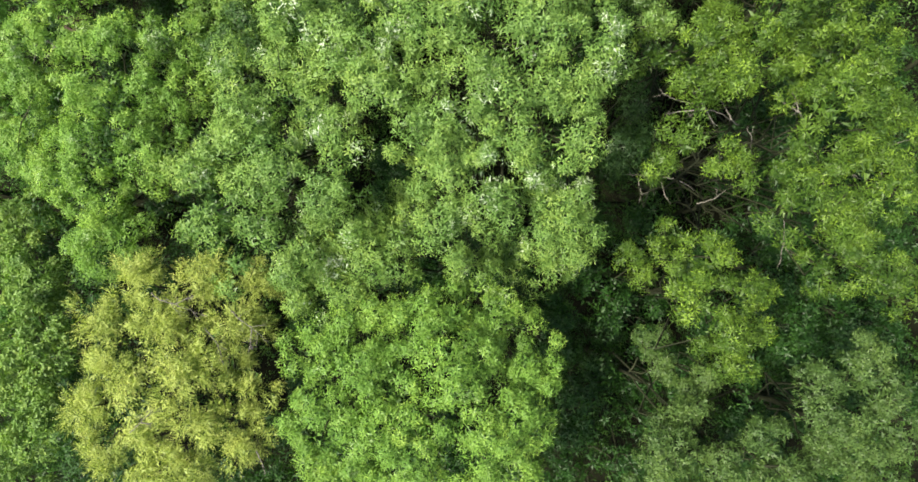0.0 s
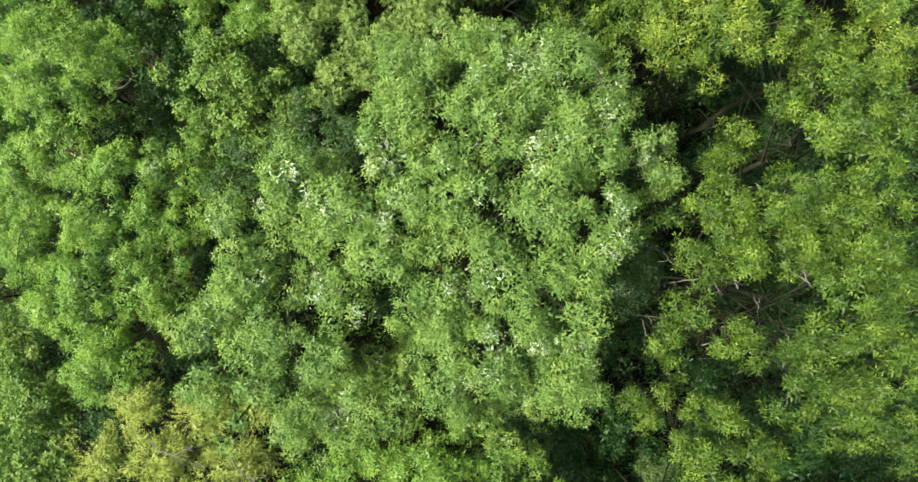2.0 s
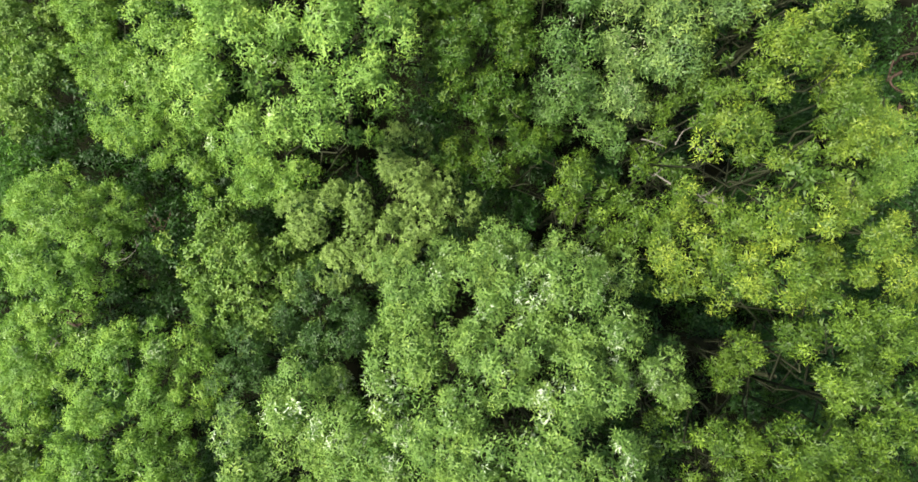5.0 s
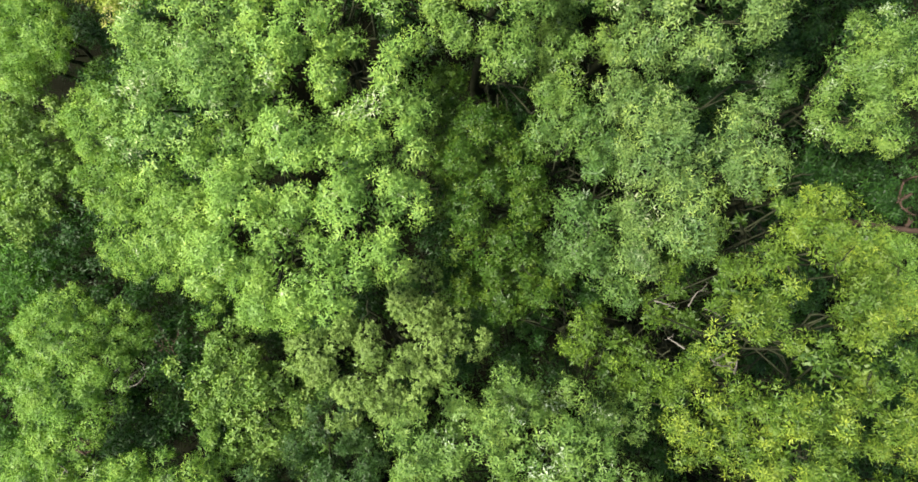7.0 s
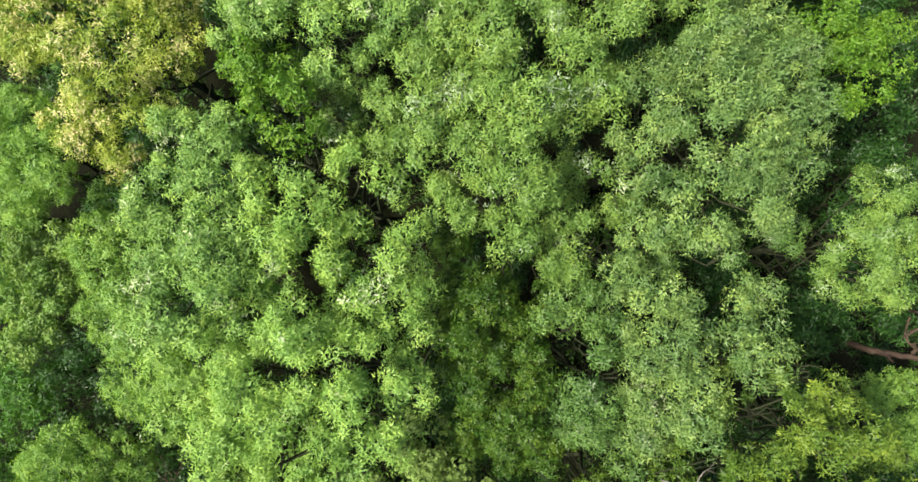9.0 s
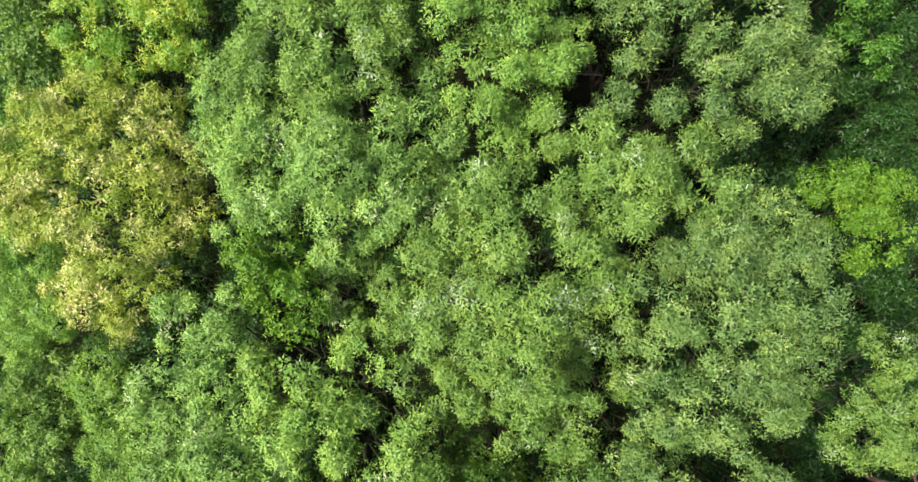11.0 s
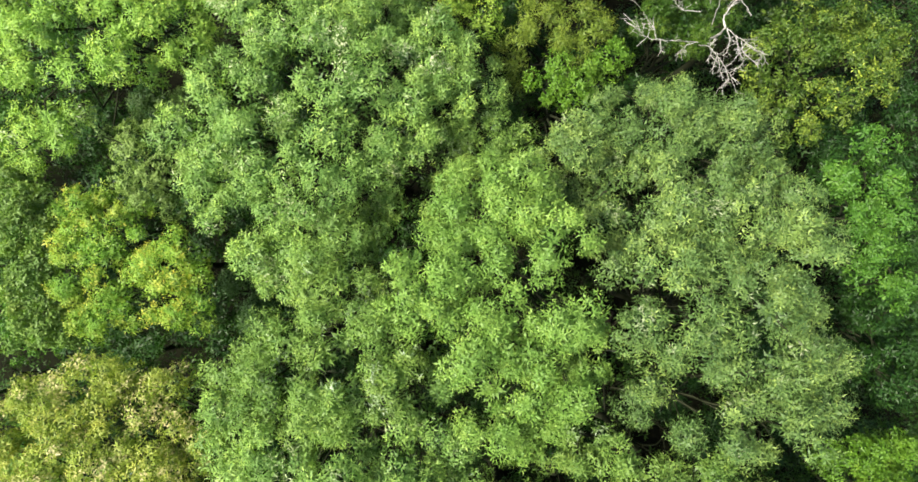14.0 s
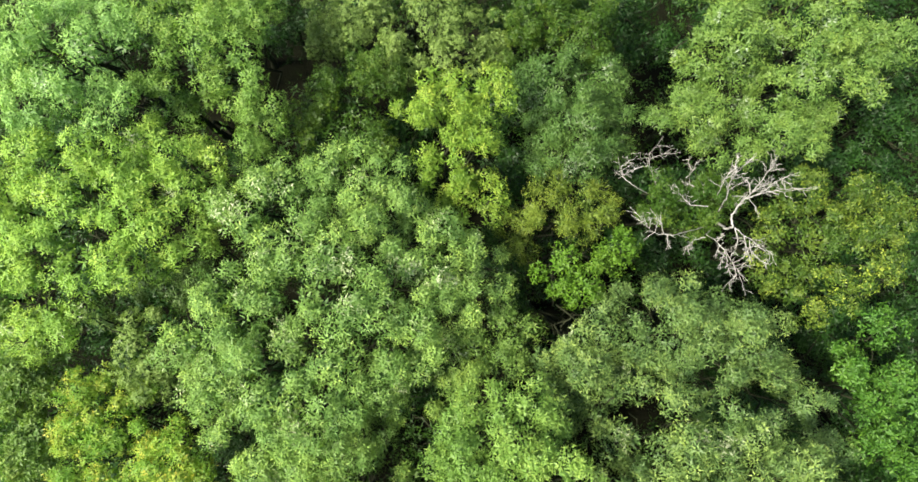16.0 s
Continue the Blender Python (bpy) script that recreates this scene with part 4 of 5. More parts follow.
tree("oak", "green oak crown pressed between neighbours", [
    (1.79, 25.46, 0.8, 16.03), (2.91, 25.45, 0.76, 16.81), (2.68, 24.44, 0.86, 17.15), (3.54, 24.47, 0.82, 17.89),
    (3.34, 23.47, 0.71, 17.63), (4.61, 24.05, 0.75, 16.97), (4.88, 25.2, 0.76, 16.65), (5.18, 24.47, 0.63, 16.92),])
tree("silver", "tall grey-green oak with a domed clumped crown", [
    (-3.88, 26.35, 1.16, 16.6), (-2.36, 26.25, 1.17, 16.4), (-1.55, 26.86, 0.81, 15.72), (-1.11, 25.66, 0.81, 15.78),
    (-2.7, 24.88, 1, 17), (-3.78, 24.91, 0.96, 17.68), (-5.55, 25.29, 0.87, 17.05), (-6.78, 26.66, 0.67, 15.98),
    (-6.96, 25.52, 0.54, 15.84), (-5.42, 23.94, 0.87, 16.97), (-6.29, 24.32, 0.66, 16.04), (-3.81, 23.8, 0.75, 16.9),
    (-2.01, 23.91, 0.74, 17.16), (-3.14, 23.16, 0.8, 15.85), (-3.94, 22.72, 0.65, 16.2), (-1.09, 23.85, 0.65, 16.27),
    (-6.2, 23.43, 0.52, 16.29),])
tree("oak", "mid-green oak with soft leaf clumps", [
    (-4.34, 29.73, 0.95, 14.8), (-3.44, 29.17, 1.00, 15.2), (-2.72, 29.82, 0.95, 14.9), (-4.52, 28.92, 0.95, 15.0),
    (-5.54, 28.41, 0.75, 16.73), (-4.29, 28.05, 0.84, 17.42), (-3.16, 28.56, 0.85, 17.2), (-2.75, 27.52, 0.96, 17.28),
    (-4.05, 28.96, 0.75, 16.73), (-4.63, 29.51, 0.63, 16.6), (-4.28, 30.08, 0.51, 16.32), (-6.77, 27.24, 0.66, 15.93),
    (-5.63, 27.21, 0.87, 16.86), (-4.15, 27.02, 0.95, 17.46), (-1.92, 26.65, 0.8, 15.74), (-3, 26.32, 0.77, 16.35),])
tree("gold", "golden-olive flowering tree with bronze tips", [
    (-11.75, 26.29, 1.13, 15.05), (-10.45, 26.64, 1.14, 14.89), (-9.2, 26.23, 1.02, 14.56), (-11.65, 24.85, 1.11, 15.39),
    (-10.16, 24.82, 1.23, 15.61), (-8.95, 24.74, 1.13, 15.05), (-11.97, 23.65, 0.97, 15.32), (-10.38, 23.48, 1.08, 15.7),
    (-9.2, 23.19, 1.1, 15.42), (-8.37, 23.52, 0.85, 14.92), (-10.62, 22.13, 1, 14.74), (-9.38, 22.13, 0.86, 14.72),
    (-10.5, 20.97, 0.75, 13.75), (-11.39, 21.49, 0.74, 14.2), (-8.38, 25.74, 0.72, 14.62), (-13.32, 25.1, 1.15, 14.76),
    (-13.5, 23.87, 0.87, 14.46),])
tree("bright", "small bright-green tree in a gap", [
    (-6.19, 22.73, 0.59, 16.29), (-5.27, 22.44, 0.73, 16.03), (-5.52, 21.73, 0.66, 16.13), (-4.59, 21.76, 0.56, 16.96),
    (-4.81, 21.01, 0.66, 16.1), (-4.31, 20.26, 0.6, 15.75), (-5.59, 22.31, 0.5, 16.84),])
tree("blue", "bluish-green broadleaf tree at the wood's low side", [
    (-16.49, 18.1, 1.46, 8.39), (-15.63, 16.57, 1.44, 8.69), (-16.41, 15.15, 1.48, 8.11), (-15.79, 15.61, 1, 7.74),
    (-17.11, 20.05, 1.27, 7.52), (-15.46, 18.54, 0.98, 8.35),])
tree("dark", "low tree, green darkened as in shade", [
    (-17.44, 13.45, 1.59, 6.16), (-15.74, 13.22, 1.58, 6.29), (-14.33, 13.67, 1.05, 6.35), (-15.48, 14.8, 1.04, 6.78),])
tree("light", "pale-green tree below a golden crown", [
    (-15.29, 21.87, 1.33, 10.58), (-14.56, 20.73, 1.09, 10.77), (-15.77, 23.03, 1.13, 10.19), (-15.69, 19.91, 0.9, 10.22),])
tree("bright", "bright yellow-green young tree", [
    (9.53, 24.42, 0.69, 13.36), (10.19, 24.68, 0.75, 13.95), (11.93, 24.62, 0.78, 13.01), (9.83, 23.58, 0.61, 13.38),
    (10.52, 23.55, 0.75, 13.9), (11.59, 23.39, 0.6, 13.74), (10.88, 22.58, 0.55, 12.99),])
tree("dark", "glossy-green tree at the crown's edge, darkened as in shade", [
    (12.44, 28.27, 0.79, 10.27), (14.06, 28.97, 1.03, 9.9), (13.74, 27.17, 0.88, 10.76), (12.81, 26.76, 0.8, 9.91),
    (12.98, 26.01, 0.65, 10.87), (12.72, 30.24, 0.88, 10.82), (14.59, 30.52, 0.91, 10.04), (15.33, 25.52, 0.72, 8.77),])
tree("dark", "low tree under bright foliage, green darkened as in shade", [
    (14.29, 21.78, 1.43, 8.65), (14.68, 20.15, 1.41, 8.94), (13.38, 19.35, 1.17, 9.04), (12.9, 18.09, 0.95, 8.78),
    (12.89, 17.45, 0.99, 7.66),])
grown = tree("bright2", "vivid green tree with tight rounded clumps", [
    (-0.37, 32.18, 0.64, 16.39), (-1.06, 31.46, 0.77, 16.45), (-0.14, 31.33, 0.73, 17.28), (0.9, 31.76, 0.77, 16.34),
    (1.27, 30.91, 0.65, 17.52), (-2.12, 30.15, 0.73, 17.14), (-1.3, 29.83, 0.8, 18.1), (-0.15, 30.13, 0.83, 17.51),
    (0.83, 30.22, 0.64, 17.94), (-2.08, 29.22, 0.71, 17.55), (0.26, 29.62, 0.72, 17.27), (-0.42, 28.84, 0.69, 17.92),
    (1.17, 28.96, 0.68, 18.17), (1.8, 28.71, 0.6, 17.44), (0.5, 28.19, 0.95, 17.45), (1.83, 27.59, 0.7, 16.51),
    (-0.8, 28.22, 0.68, 18.18), (-0.24, 27.2, 0.75, 16.74), (0.53, 26.99, 0.6, 17.18), (1.56, 27.01, 0.48, 17.28)] + [
    (-0.12, 26.17, 0.61, 16.98), (0.53, 25.51, 0.6, 15.74), (1.23, 26.1, 0.46, 15.83),])
bare_limbs(grown, [
    [(-0.71, 27.59, 8.50), (-0.73, 27.59, 11.50), (-0.77, 28.14, 11.50)],
    [(4.03, 28.15, 8.50), (3.35, 28.22, 11.50), (3.20, 29.13, 11.50)],
    [(3.35, 28.13, 11.50), (3.61, 28.58, 11.50)],
    [(3.42, 27.94, 11.50), (3.73, 28.31, 11.50)]], BROWNWOOD, 0.10, 0.04, 4, 'reddish-brown limb in shade')
bare_limbs(grown, [
    [(3.25, 27.71, 13.50), (2.89, 27.73, 13.50), (2.61, 27.75, 13.50)],
    [(-1.66, 24.87, 13.50), (-1.82, 24.51, 13.50), (-1.90, 24.19, 13.50)]], thick=0.03)
tree("sage", "broad grey-green oak with silvery foliage", [
    (3.09, 29.87, 0.83, 17.5), (4.05, 29.96, 0.91, 18.06), (5.5, 31.21, 0.9, 16.35), (3.97, 31.35, 0.97, 17.2),
    (2.98, 31.28, 0.8, 15.82), (5.97, 31.78, 0.65, 16.26), (6.55, 30.84, 0.74, 17.05), (6.99, 30.29, 0.61, 17.2),
    (5.52, 29.76, 0.97, 17.24), (3.28, 28.84, 0.94, 17.7), (4.36, 28.85, 1.02, 18.18), (5.91, 29.1, 0.93, 17.78),
    (7.12, 29.11, 0.75, 16.69), (3.93, 27.76, 0.87, 16.84), (5.2, 27.77, 0.98, 17.02), (6.4, 27.8, 0.96, 17.28),
    (8.15, 27.54, 0.79, 15.77), (4.5, 26.67, 0.75, 16.73), (5.53, 26.87, 0.73, 17.17), (2.97, 29.37, 0.62, 16.95)] + [
    (3.33, 27.38, 0.61, 17.05), (2.74, 30.24, 0.65, 16.2),])
tree("sage", "grey-green oak with yellowed leaf patches", [
    (3.55, 26.79, 0.74, 15.94), (4.34, 26.22, 0.75, 17.05), (5.39, 26.33, 0.74, 17.15), (6.55, 26.43, 0.74, 17.25),
    (8.09, 26.5, 0.54, 15.85), (5.92, 25.78, 0.64, 16.5), (6.93, 27.49, 0.78, 16.48),])
tree("silver", "large silvery grey-green oak with a broad crown", [
    (-7.51, 34.51, 0.94, 15.72), (-8.01, 33.67, 0.81, 15.56), (-6.24, 34.55, 1.06, 16.03), (-4.76, 34.63, 1.04, 16.22),
    (-3.89, 34.32, 1.04, 16.3), (-2.8, 34.16, 1.06, 15.91), (-1.69, 34.78, 1.13, 14.94), (-0.26, 34.75, 0.76, 13.56),
    (-6.42, 33.18, 0.91, 16.29), (-5.84, 32.46, 0.9, 16.33), (-7.62, 32.23, 0.82, 15.37), (-6.65, 31.74, 0.81, 15.58),
    (-5.37, 31.39, 0.92, 15.95), (-4.28, 33.14, 0.77, 16.44), (-4.18, 32.21, 0.91, 16.2), (-3.08, 33.12, 0.79, 16.01),
    (-2.27, 33.16, 0.83, 15.25), (-1.85, 32.84, 0.57, 14.65), (-6.48, 30.46, 0.83, 15.18), (-6.04, 29.73, 0.71, 14.59)] + [
    (-5.28, 30.46, 0.69, 15.16), (-4.13, 31.14, 0.67, 15.69), (-3.13, 31.96, 0.87, 14.35), (-3.58, 30.68, 0.72, 14.43),])
tree("silver", "silvery oak crown with layered clumps", [
    (-6.46, 37.41, 0.84, 14.99), (-5.06, 37.93, 1, 14.5), (-3.52, 37.64, 1.01, 14.34), (-6.61, 36.62, 0.81, 15.43),
    (-5.08, 36.32, 1.07, 15.68), (-3.65, 36.48, 0.94, 15.52), (-5.83, 35.6, 0.91, 16.06), (-4.41, 35.6, 0.91, 16.11),
    (-7.51, 37.1, 0.56, 14.99), (-1.93, 36.22, 0.86, 14.55), (-0.99, 35.76, 0.89, 13.78), (-0.33, 35.43, 0.53, 13.45),
    (-2.48, 35.46, 0.81, 15.55), (-3.51, 34.64, 0.89, 16.47),])
tree("deep", "young tree in a gap, shade painted into its green", [
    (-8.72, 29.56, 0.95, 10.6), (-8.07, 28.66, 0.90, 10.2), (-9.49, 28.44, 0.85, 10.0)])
tree("amber", "green tree with yellowing shoots", [
    (-12.27, 31.57, 0.96, 12.45), (-12.24, 30.47, 0.93, 13.06), (-11.33, 30.29, 0.93, 13.18), (-12.58, 29.46, 0.79, 12.74),
    (-11.17, 29.12, 1.08, 13.13), (-11.99, 28.44, 0.78, 12.84), (-9.25, 29.93, 1.05, 13.68), (-10.04, 29.29, 0.78, 13.02),
    (-9.02, 29.12, 0.79, 12.62), (-9.29, 28.62, 0.62, 13.18), (-10.89, 31.36, 0.79, 12.75),])
tree("dusty", "thin olive tree with sparse fine foliage", [
    (-10.84, 33.49, 0.93, 13.24), (-10.06, 32.61, 0.92, 13.43), (-11.48, 33.89, 0.78, 13), (-10.09, 32.13, 0.81, 12.25),])
tree("blue", "dark bluish-green tree by a shaded gap", [
    (-16.2, 31.52, 1.14, 9.76), (-15.45, 29.71, 1.1, 10.53), (-15.48, 28.16, 1.36, 9.84), (-17.42, 33.17, 0.97, 8.32),])
tree("sunny", "light-green tree with a wide smooth crown", [
    (-12.6, 38.67, 0.85, 14.65), (-12.26, 37.56, 1.12, 14.9), (-11.12, 38, 0.97, 15.05), (-10.66, 36.94, 0.97, 15.03),
    (-12.14, 36.33, 1.11, 15.05), (-10.99, 35.89, 0.97, 14.95), (-9.9, 37.24, 0.83, 15.06), (-9.45, 36.49, 0.69, 15.03),
    (-10.17, 35.44, 0.69, 15.05), (-12.91, 35.27, 0.85, 14.54), (-12.5, 34.16, 0.87, 14.17), (-13.48, 33.44, 0.76, 13.37),
    (-9.37, 38.11, 0.87, 14.25), (-8.89, 37.32, 0.73, 14.25), (-10.23, 39.27, 0.93, 13.15), (-8.54, 38.04, 0.6, 13.55),
    (-8.59, 36.39, 0.74, 13.77), (-9.07, 35.9, 0.66, 14.15), (-8.79, 38.82, 0.76, 13.37), (-13.82, 37.14, 1.15, 14.41)] + [
    (-13.94, 35.57, 0.87, 14.18),])
tree("pale", "pale grey-green oak with rounded leaf clumps", [
    (-12.51, 41.78, 0.97, 15.12), (-11.32, 41.49, 1.11, 15.08), (-10.47, 41.78, 0.86, 14.7), (-11.81, 40.38, 0.96, 15.23),
    (-10.95, 40.24, 0.86, 14.61), (-12.78, 39.76, 0.85, 14.65), (-11.38, 39.57, 0.73, 14.09), (-12.38, 43.37, 1.2, 13.89),
    (-13.76, 41.01, 1, 14.62),])
tree("bright2", "green oak with an uneven crown", [
    (-9.45, 41.96, 1.03, 14.21), (-10.04, 40.84, 0.76, 13.61), (-8.08, 41.87, 1.01, 14.47), (-6.96, 42.21, 0.76, 13.5),
    (-7.05, 40.83, 0.73, 14.21), (-9.62, 40.41, 0.95, 12.65), (-8.76, 40.59, 0.79, 12.65), (-7.82, 40.31, 0.81, 12.35),
    (-9.3, 43.54, 1.22, 13.51), (-7.19, 43.67, 0.95, 12.81), (-7.33, 39.18, 0.79, 12.76),])
tree("lime", "lime-yellow young tree with bright shoots", [
    (-1.99, 41.09, 0.61, 13.38), (-1.16, 40.27, 0.81, 13.99), (-2.24, 39.58, 0.7, 14.87), (-0.22, 40.32, 0.58, 14.41),
    (-1.32, 38.93, 0.84, 15.05), (-1.96, 38.63, 0.73, 14.1), (-0.71, 38.92, 0.62, 15.11), (-1.15, 38.09, 0.69, 13.35),
    (-2.16, 37.95, 0.62, 13.1), (-0.47, 37.3, 0.71, 12.85), (-1.15, 36.96, 0.63, 12.85),])
tree("middle", "grey-green oak sapling with large leaf clusters", [
    (1.15, 41.27, 0.82, 12.19), (2.24, 41.65, 0.9, 12.09), (3.31, 41.3, 0.82, 12.07), (2.32, 39.9, 0.91, 13.49),
    (1.14, 40, 0.81, 12.26), (3.43, 40, 0.81, 12.28), (1.25, 38.86, 0.79, 12.74), (2.4, 38.82, 0.86, 13.03),
    (3.73, 39.21, 0.73, 11.78),])
tree("rust", "brownish olive bush with fine drooping twigs", [
    (1.81, 37.68, 0.88, 12.49), (2.91, 37.8, 0.73, 12.19), (0.98, 37.05, 0.71, 12.82), (2.02, 36.88, 0.79, 12.77),
    (3.08, 37.07, 0.63, 12.61), (0.68, 36.32, 0.84, 11.55),])
tree("bright", "yellow-green small tree with round leaves", [
    (1.65, 35.6, 0.76, 13.44), (2.48, 35.77, 0.65, 12.99), (3.37, 35.86, 0.59, 13.14), (1.48, 34.86, 0.64, 13.45),
    (2.4, 34.96, 0.62, 13.79),])
tree("spring", "yellow-green tree with open small-leaved crown", [
    (8.91, 37.76, 0.83, 11.85), (9.7, 37.89, 0.97, 12.36), (10.67, 37.84, 0.79, 12.77), (8.2, 36.46, 0.94, 12.89),
    (9.22, 36.44, 1.06, 13.49), (11.13, 36.48, 0.95, 12.56), (9.16, 35.26, 1.12, 12.32), (10.15, 35.11, 0.93, 13),
    (11.77, 35.62, 0.8, 12.36), (8.22, 35.09, 0.8, 12.45), (9.38, 34.24, 0.71, 12.54), (12.77, 37.26, 1.05, 11.44),])
tree("leafy", "deep-green broadleaf tree at a shaded gap", [
    (11.5, 33.7, 0.72, 12.28), (10.7, 32.97, 0.58, 12.03), (11.5, 32.48, 0.68, 13.1), (10.9, 31.7, 0.64, 12.39),
    (11.6, 30.53, 0.66, 12.09), (12.9, 29.39, 0.85, 11.18), (10.0, 32.5, 0.42, 12.9), (12.3, 31.4, 0.6, 11.9),])
tree("oak", "green oak with broad flat clumps", [
    (4.83, 41.92, 0.71, 14.86), (5.69, 41.6, 0.81, 15.73), (7.35, 41.85, 0.98, 15.06), (8.65, 41.66, 1.11, 15.17),
    (10.53, 41.79, 0.87, 14.39), (7.82, 40.57, 0.83, 15.27), (6, 41.11, 0.56, 14.98), (5.41, 40, 1.01, 14.5),
    (6.66, 40.08, 0.73, 14.15), (5.08, 39.82, 0.77, 13.15), (6.08, 39.31, 0.77, 13.15), (7.27, 39.45, 0.85, 14.85),
    (8.3, 39.09, 0.73, 14.35), (9.16, 40.33, 0.7, 15.04), (7.2, 38.89, 0.6, 13.65), (8.14, 43.1, 1.12, 15.03),
    (5.82, 43.07, 0.98, 15.09),])
tree("dark", "dark low tree in the shade of a large crown", [
    (14.19, 40.78, 1.19, 8.84), (15, 39.4, 0.97, 8.38), (13.43, 39.82, 0.97, 8.37), (15.47, 42.5, 0.99, 7.93),])
tree("tipped", "green tree with yellow shoots in half shade", [
    (-5.29, 41.16, 0.83, 11.85), (-4.58, 40.28, 1.25, 11.75), (-5.67, 40.11, 1.04, 11.69), (-3.88, 41.42, 1.05, 11.59),
    (-3.81, 39.31, 0.82, 12.12), (-4.96, 39.21, 1.04, 11.62),])
tree("dusty", "dull olive tree in shade", [
    (-5.83, 43.94, 1.41, 9.21), (-3.28, 42.97, 1.34, 10.26), (-1.72, 43.43, 1.32, 10.64), (-0.14, 43.16, 1.15, 9.74),
    (-4.47, 43.99, 1.13, 10.18), (-1.72, 44.6, 1.32, 10.63),])
tree("tipped", "shaded green tree with pale tips", [
    (0.95, 43.39, 1.09, 10.77), (2.92, 43.35, 1.06, 11.4), (2.03, 44.2, 1.08, 11.16), (3.07, 42.37, 0.84, 11.55),])
tree("sage", "grey-green tree with tufted crown", [
    (3.74, 33.79, 0.86, 14.65), (4.56, 34.15, 0.7, 15), (4.85, 33.22, 0.84, 15.03), (6.34, 33.92, 0.85, 14.75),
    (7.44, 33.73, 0.75, 13.68), (6, 32.66, 0.71, 14.79), (7.48, 33.01, 0.59, 13.94), (4.25, 33.01, 0.74, 13.94),
    (3.21, 34.09, 0.46, 13.53), (3.77, 32.36, 0.65, 14.80), (4.40, 32.06, 0.70, 15.20), (5.25, 32.19, 0.65, 15.10), (7.45, 32.44, 0.60, 14.40), (7.86, 31.84, 0.65, 14.80), (8.23, 30.97, 0.65, 15.20), (5.70, 31.68, 0.60, 15.40), (4.2, 34.75, 0.7, 14.2), (5.1, 34.55, 0.65, 13.7), (3.45, 34.8, 0.6, 13.8), (5.85, 34.3, 0.6, 13.9),])
tree("sage", "small grey-green tree beside a dark gap", [
    (1.69, 33.43, 0.71, 14.83), (1.28, 33.99, 0.58, 14.49), (2, 32.91, 0.67, 15.67), (2.82, 32.71, 0.5, 14.57),])
tree("oak", "mid-green oak between taller crowns", [
    (-0.18, 34.14, 0.75, 13.68), (0.12, 33.07, 0.66, 14.06), (-1.15, 32.5, 0.86, 14.41), (-2.42, 32.24, 0.74, 13.88),
    (-3.24, 32.54, 0.74, 13.78), (-1.63, 34.48, 0.73, 13.99), (-0.99, 33.55, 0.73, 14.16), (-1.94, 33.39, 0.73, 14.13),
    (0.67, 33.63, 0.61, 13.38), (-1.3, 31.25, 0.82, 13.69), (-0.36, 31.82, 0.72, 14.13),])
tree("sage", "grey-green oak crown beside a small bush", [
    (1.54, 33.87, 0.73, 14.11), (2.4, 33.91, 0.71, 14.55), (1.05, 32.93, 0.65, 14.2), (2.09, 32.84, 0.71, 14.55),
    (3, 33.3, 0.57, 14.6), (2.88, 32.05, 0.57, 14.44), (1.73, 31.82, 0.63, 14.8),])
tree("grey", "dark grey-green young tree", [
    (-9.55, 35.05, 0.81, 12.2), (-10.7, 35.04, 0.65, 12), (-9.31, 35.75, 0.84, 11.5),])
tree("tipped", "green tree grown through a dead one", [
    (4.84, 37.61, 0.77, 13.31), (6.09, 37.07, 0.87, 12.62), (4.63, 37.05, 0.7, 12.88), (5.73, 37.71, 0.69, 13.16),
    (6.98, 37.55, 0.49, 12.15),])
tree("dark", "shaded low tree beside a dead one", [
    (5.27, 36.21, 1.42, 8.78), (9.25, 37.05, 1.19, 8.68), (8.21, 38.71, 1.43, 8.72), (5.7, 39, 1.47, 8.09), (8.06, 35.18, 1.2, 8.49),])
grown = dead_tree((6.56, 36.74), 12.00, "bleached dead tree with twisted bare limbs")
bare_limbs(grown, [
    [(6.46, 36.83, 12.00), (6.27, 36.60, 13.10), (6.26, 36.61, 13.60), (6.20, 36.87, 13.60), (6.36, 37.14, 13.60), (6.53, 37.35, 13.60), (6.80, 37.46, 13.60), (7.20, 37.58, 13.60), (7.61, 37.66, 13.60), (8.01, 37.68, 13.60)]], DEADWOOD, 0.036, 0.008, 16, 'bleached twisted limb')
bare_limbs(grown, [
    [(6.80, 37.46, 13.60), (7.12, 37.62, 13.60), (7.45, 37.87, 13.60), (7.74, 38.00, 13.60)],
    [(6.80, 37.58, 13.60), (7.13, 37.98, 13.60), (7.34, 38.27, 13.60), (7.54, 38.59, 13.60)],
    [(6.75, 37.51, 13.60), (6.72, 37.79, 13.60), (6.58, 37.98, 13.60)],
    [(6.53, 37.35, 13.60), (6.88, 37.62, 13.60), (7.21, 37.79, 13.60), (7.40, 37.98, 13.60)],
    [(6.42, 37.09, 12.10), (6.32, 37.44, 13.00), (6.16, 37.78, 13.60), (6.37, 38.11, 13.60), (6.65, 38.35, 13.60)],
    [(6.37, 38.11, 13.60), (6.34, 38.35, 13.60), (6.44, 38.54, 13.60)]], DEADWOOD, 0.015, 0.005, 14, 'bleached bare branch')
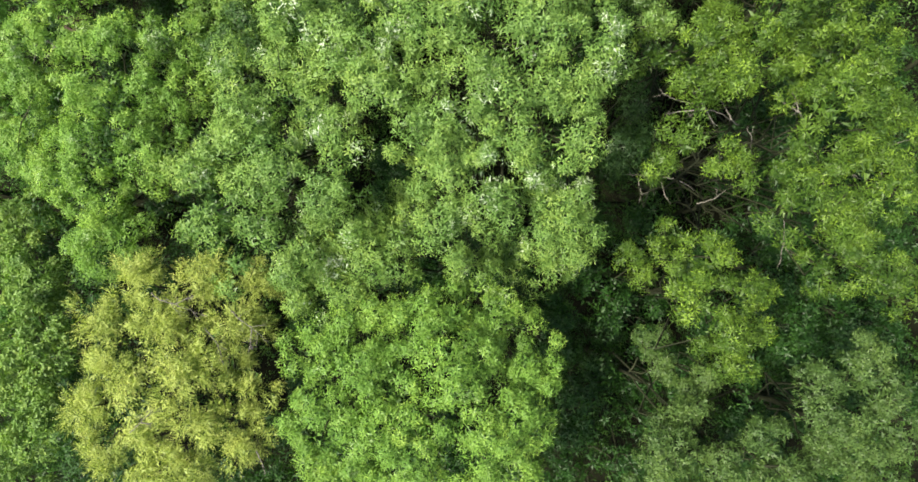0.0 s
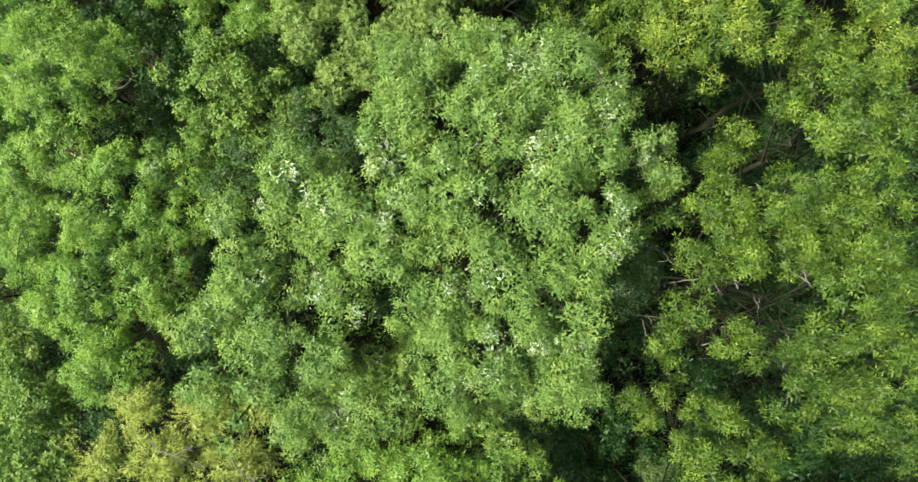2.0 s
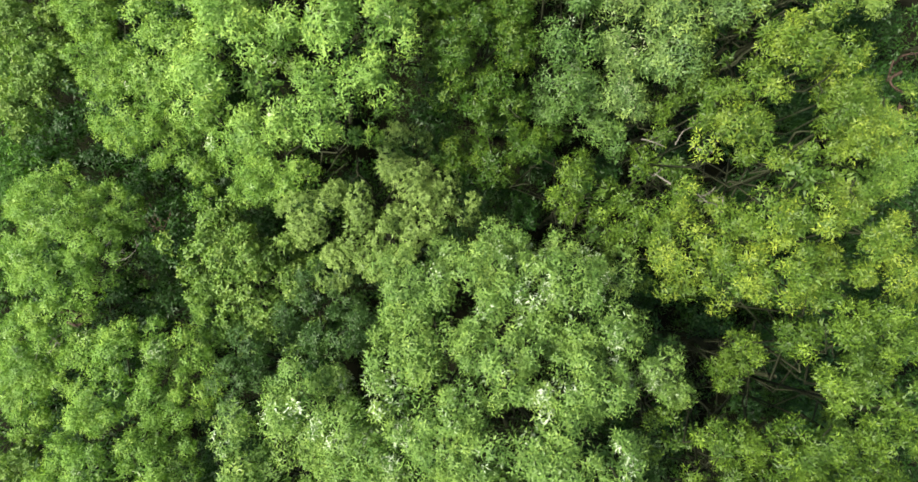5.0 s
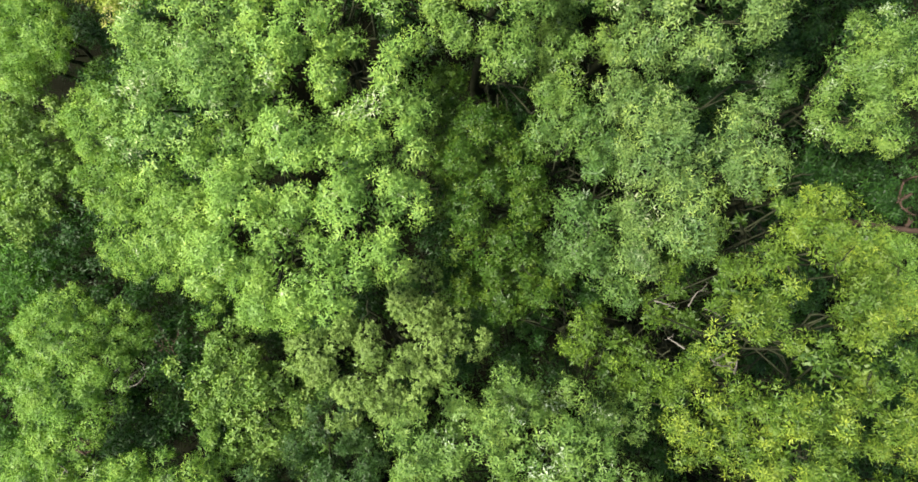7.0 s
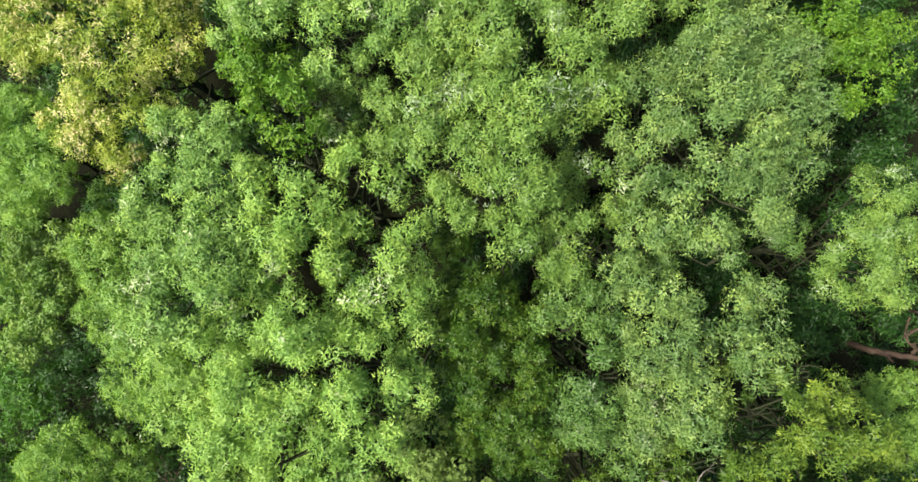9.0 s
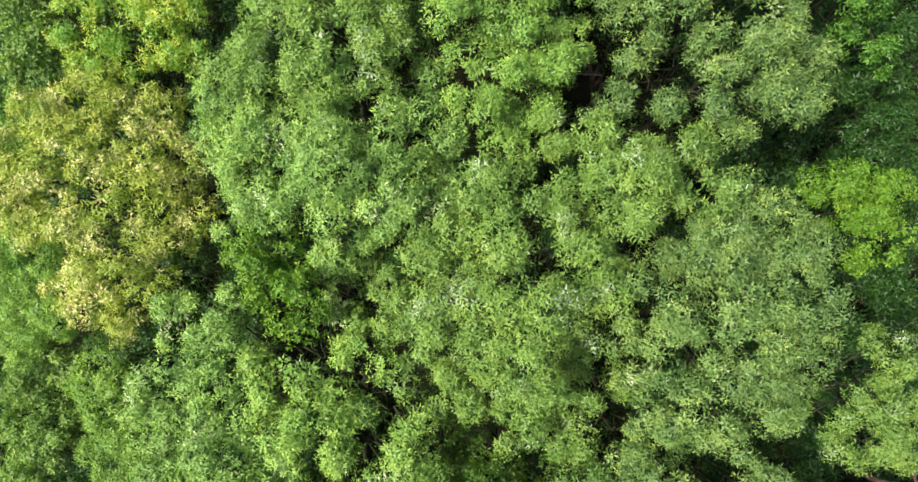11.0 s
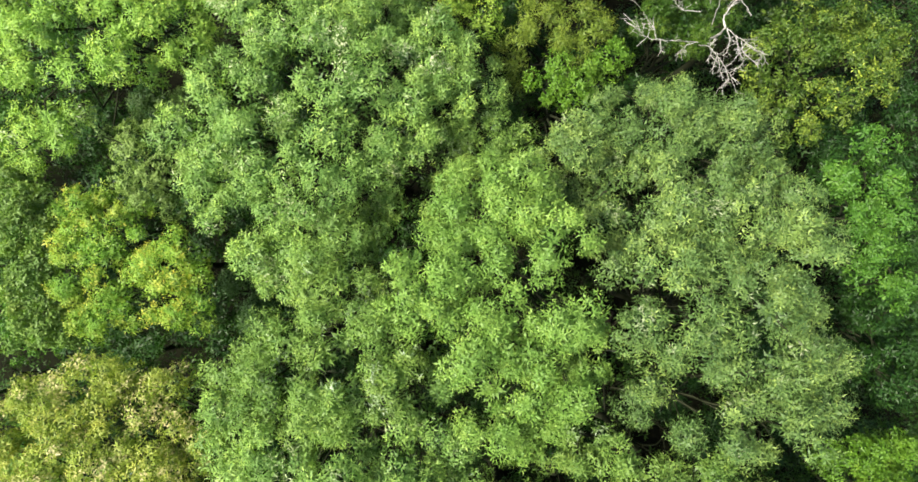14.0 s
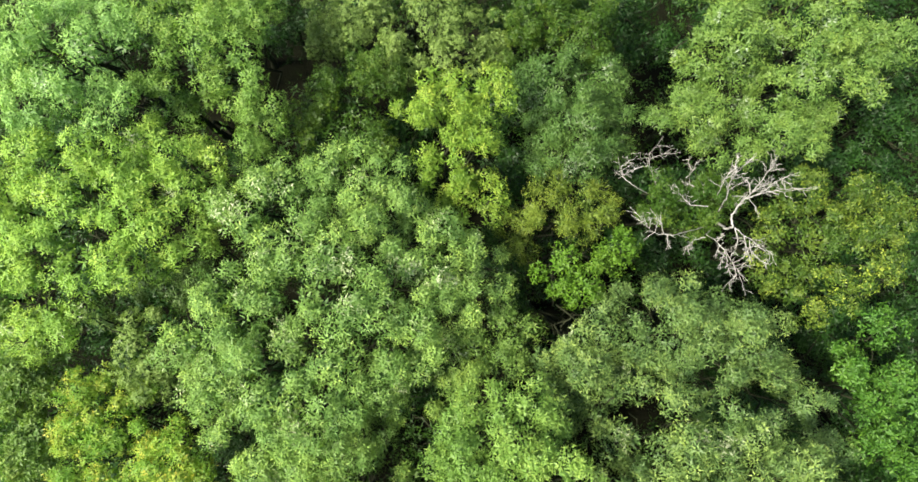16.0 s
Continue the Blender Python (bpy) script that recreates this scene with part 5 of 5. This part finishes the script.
bare_limbs(grown, [
    [(6.18, 37.47, 12.60), (6.00, 37.83, 13.60), (6.21, 38.19, 13.60)],
    [(6.31, 36.61, 13.60), (6.55, 36.38, 13.60), (6.79, 36.26, 13.60), (7.02, 36.02, 13.60), (7.31, 35.94, 13.60)],
    [(6.31, 36.58, 13.60), (6.39, 36.26, 13.60), (6.30, 35.94, 13.60)],
    [(6.55, 36.37, 13.60), (6.62, 36.10, 13.60), (6.70, 35.78, 13.60)],
    [(6.71, 36.26, 13.60), (6.74, 35.94, 13.60), (7.10, 35.62, 13.60)]], DEADWOOD, 0.015, 0.005, 14, 'bleached bare branch')
bare_limbs(grown, [
    [(6.45, 36.76, 11.70), (5.88, 36.46, 12.60), (5.98, 36.23, 13.20), (6.22, 35.94, 13.20), (6.42, 35.61, 13.20), (6.58, 35.37, 13.20), (6.64, 35.12, 13.20)],
    [(6.42, 35.61, 13.20), (6.51, 35.29, 13.20), (6.21, 35.01, 13.20)],
    [(6.06, 36.14, 13.20), (5.93, 35.86, 13.20)],
    [(6.22, 35.91, 13.20), (6.27, 35.53, 13.20), (6.32, 35.37, 13.20)],
    [(6.19, 35.94, 13.20), (6.06, 35.61, 13.20)],
    [(5.98, 36.23, 13.20), (6.10, 36.40, 13.20)]], DEADWOOD, 0.014, 0.005, 13, 'bleached bare branch')
bare_limbs(grown, [
    [(6.19, 36.74, 12.00), (5.34, 36.53, 12.70), (4.75, 36.40, 13.20), (4.34, 36.43, 13.20), (4.06, 36.59, 13.20), (3.97, 36.79, 13.20)],
    [(4.47, 36.43, 13.20), (4.43, 36.76, 13.20), (4.18, 37.05, 13.20)],
    [(4.59, 36.43, 13.20), (4.59, 36.18, 13.20), (4.62, 36.10, 13.20)],
    [(5.65, 36.35, 13.20), (5.32, 36.27, 13.20), (5.08, 36.02, 13.20)],
    [(5.74, 37.22, 13.20), (5.25, 37.25, 13.20), (5.01, 37.50, 13.20), (4.76, 37.83, 13.20)]], DEADWOOD, 0.014, 0.005, 13, 'bleached bare branch')
bare_limbs(grown, [
    [(5.44, 37.52, 11.10), (4.45, 37.90, 12.60), (4.32, 38.32, 12.60), (4.23, 38.66, 12.60), (4.37, 38.92, 12.60), (4.54, 39.09, 12.60)],
    [(4.25, 38.63, 12.60), (4.71, 38.80, 12.60), (5.05, 38.80, 12.60)],
    [(4.28, 38.46, 12.60), (3.86, 38.35, 12.60), (3.52, 38.15, 12.60)],
    [(5.08, 37.52, 11.10), (4.02, 37.72, 12.60), (3.69, 37.95, 12.60), (3.47, 38.15, 12.60), (3.43, 38.40, 12.60), (3.69, 38.58, 12.60), (3.94, 38.41, 12.60)],
    [(4.32, 38.41, 12.60), (4.54, 38.15, 12.60)],
    [(5.84, 37.64, 12.60), (5.77, 38.07, 12.60)]], DEADWOOD, 0.011, 0.004, 10, 'grey bare branch')
bare_limbs(grown, [
    [(5.72, 37.73, 12.60), (5.47, 37.90, 12.60), (5.26, 37.95, 12.60)],
    [(5.33, 38.07, 12.60), (5.56, 38.32, 12.60), (5.64, 38.58, 12.60)],
    [(5.47, 38.32, 12.60), (5.39, 38.66, 12.60)]], DEADWOOD, 0.011, 0.004, 10, 'grey bare branch')


# ---- shrubs and young trees of the understorey, where the crowns leave gaps ----
def canopy_over(xs, ys):
    """Height of the highest bough over each place, 0 where the sky is open."""
    high = np.zeros(np.shape(xs))
    for x, y, r, top in all_lobes:
        d2 = ((xs - x) ** 2 + (ys - y) ** 2) / (r * r)
        high = np.maximum(high, np.where(d2 < 0.6, top - r * FLATNESS * (1 - np.sqrt(np.clip(1 - d2, 0, 1))), 0))
    return high


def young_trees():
    """Young trees that fill the gaps between the crowns, with the gaps' shade painted into their leaves."""
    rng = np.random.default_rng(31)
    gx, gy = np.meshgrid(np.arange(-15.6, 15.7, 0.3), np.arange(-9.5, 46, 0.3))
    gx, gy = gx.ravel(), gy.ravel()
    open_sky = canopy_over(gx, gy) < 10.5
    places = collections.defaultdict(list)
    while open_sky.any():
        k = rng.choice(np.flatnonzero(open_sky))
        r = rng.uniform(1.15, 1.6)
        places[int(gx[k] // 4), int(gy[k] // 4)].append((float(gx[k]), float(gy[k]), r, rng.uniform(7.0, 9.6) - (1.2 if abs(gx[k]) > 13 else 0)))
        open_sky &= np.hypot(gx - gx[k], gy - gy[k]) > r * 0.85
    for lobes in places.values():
        tree("dark", "young tree in a gap between crowns, green darkened as in shade", lobes, "tree", 0.55)


def shrubs():
    rng = np.random.default_rng(7)
    for gx in np.arange(-22.5, 23, 3.3):
        for gy in np.arange(-11, 51, 3.3):
            x, y = gx + rng.uniform(-0.8, 0.8), gy + rng.uniform(-0.8, 0.8)
            lobes = [(x, y, rng.uniform(1.7, 2.2), rng.uniform(2.8, 7.5))]
            tree("shrub", "low dark-green shrub on the shaded forest floor", lobes, "shrub", 0.22)


young_trees()
shrubs()


def edge_trees():
    """Lower trees added along both sides of the strip to hide bare ground; the outer rows are unseen."""
    rng = np.random.default_rng(21)
    for side in (-21.6, -18.6, 15.8, 19.6):
        for y in np.arange(-8 + abs(side) % 2, 47, 3.4):
            x, high = side + rng.uniform(-0.7, 0.7), rng.uniform(6.5, 8.5) + (4.0 if side > 18 else 0 if side > 0 else -1.0)
            lobes = [(x + rng.uniform(-1.2, 1.2), y + rng.uniform(-1.4, 1.4), rng.uniform(1.1, 1.7), high + rng.uniform(-2.5, 1.0)) for _ in range(5)]
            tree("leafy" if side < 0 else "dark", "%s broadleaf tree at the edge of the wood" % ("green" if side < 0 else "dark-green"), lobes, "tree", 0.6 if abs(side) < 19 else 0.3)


edge_trees()
grow_foliage()
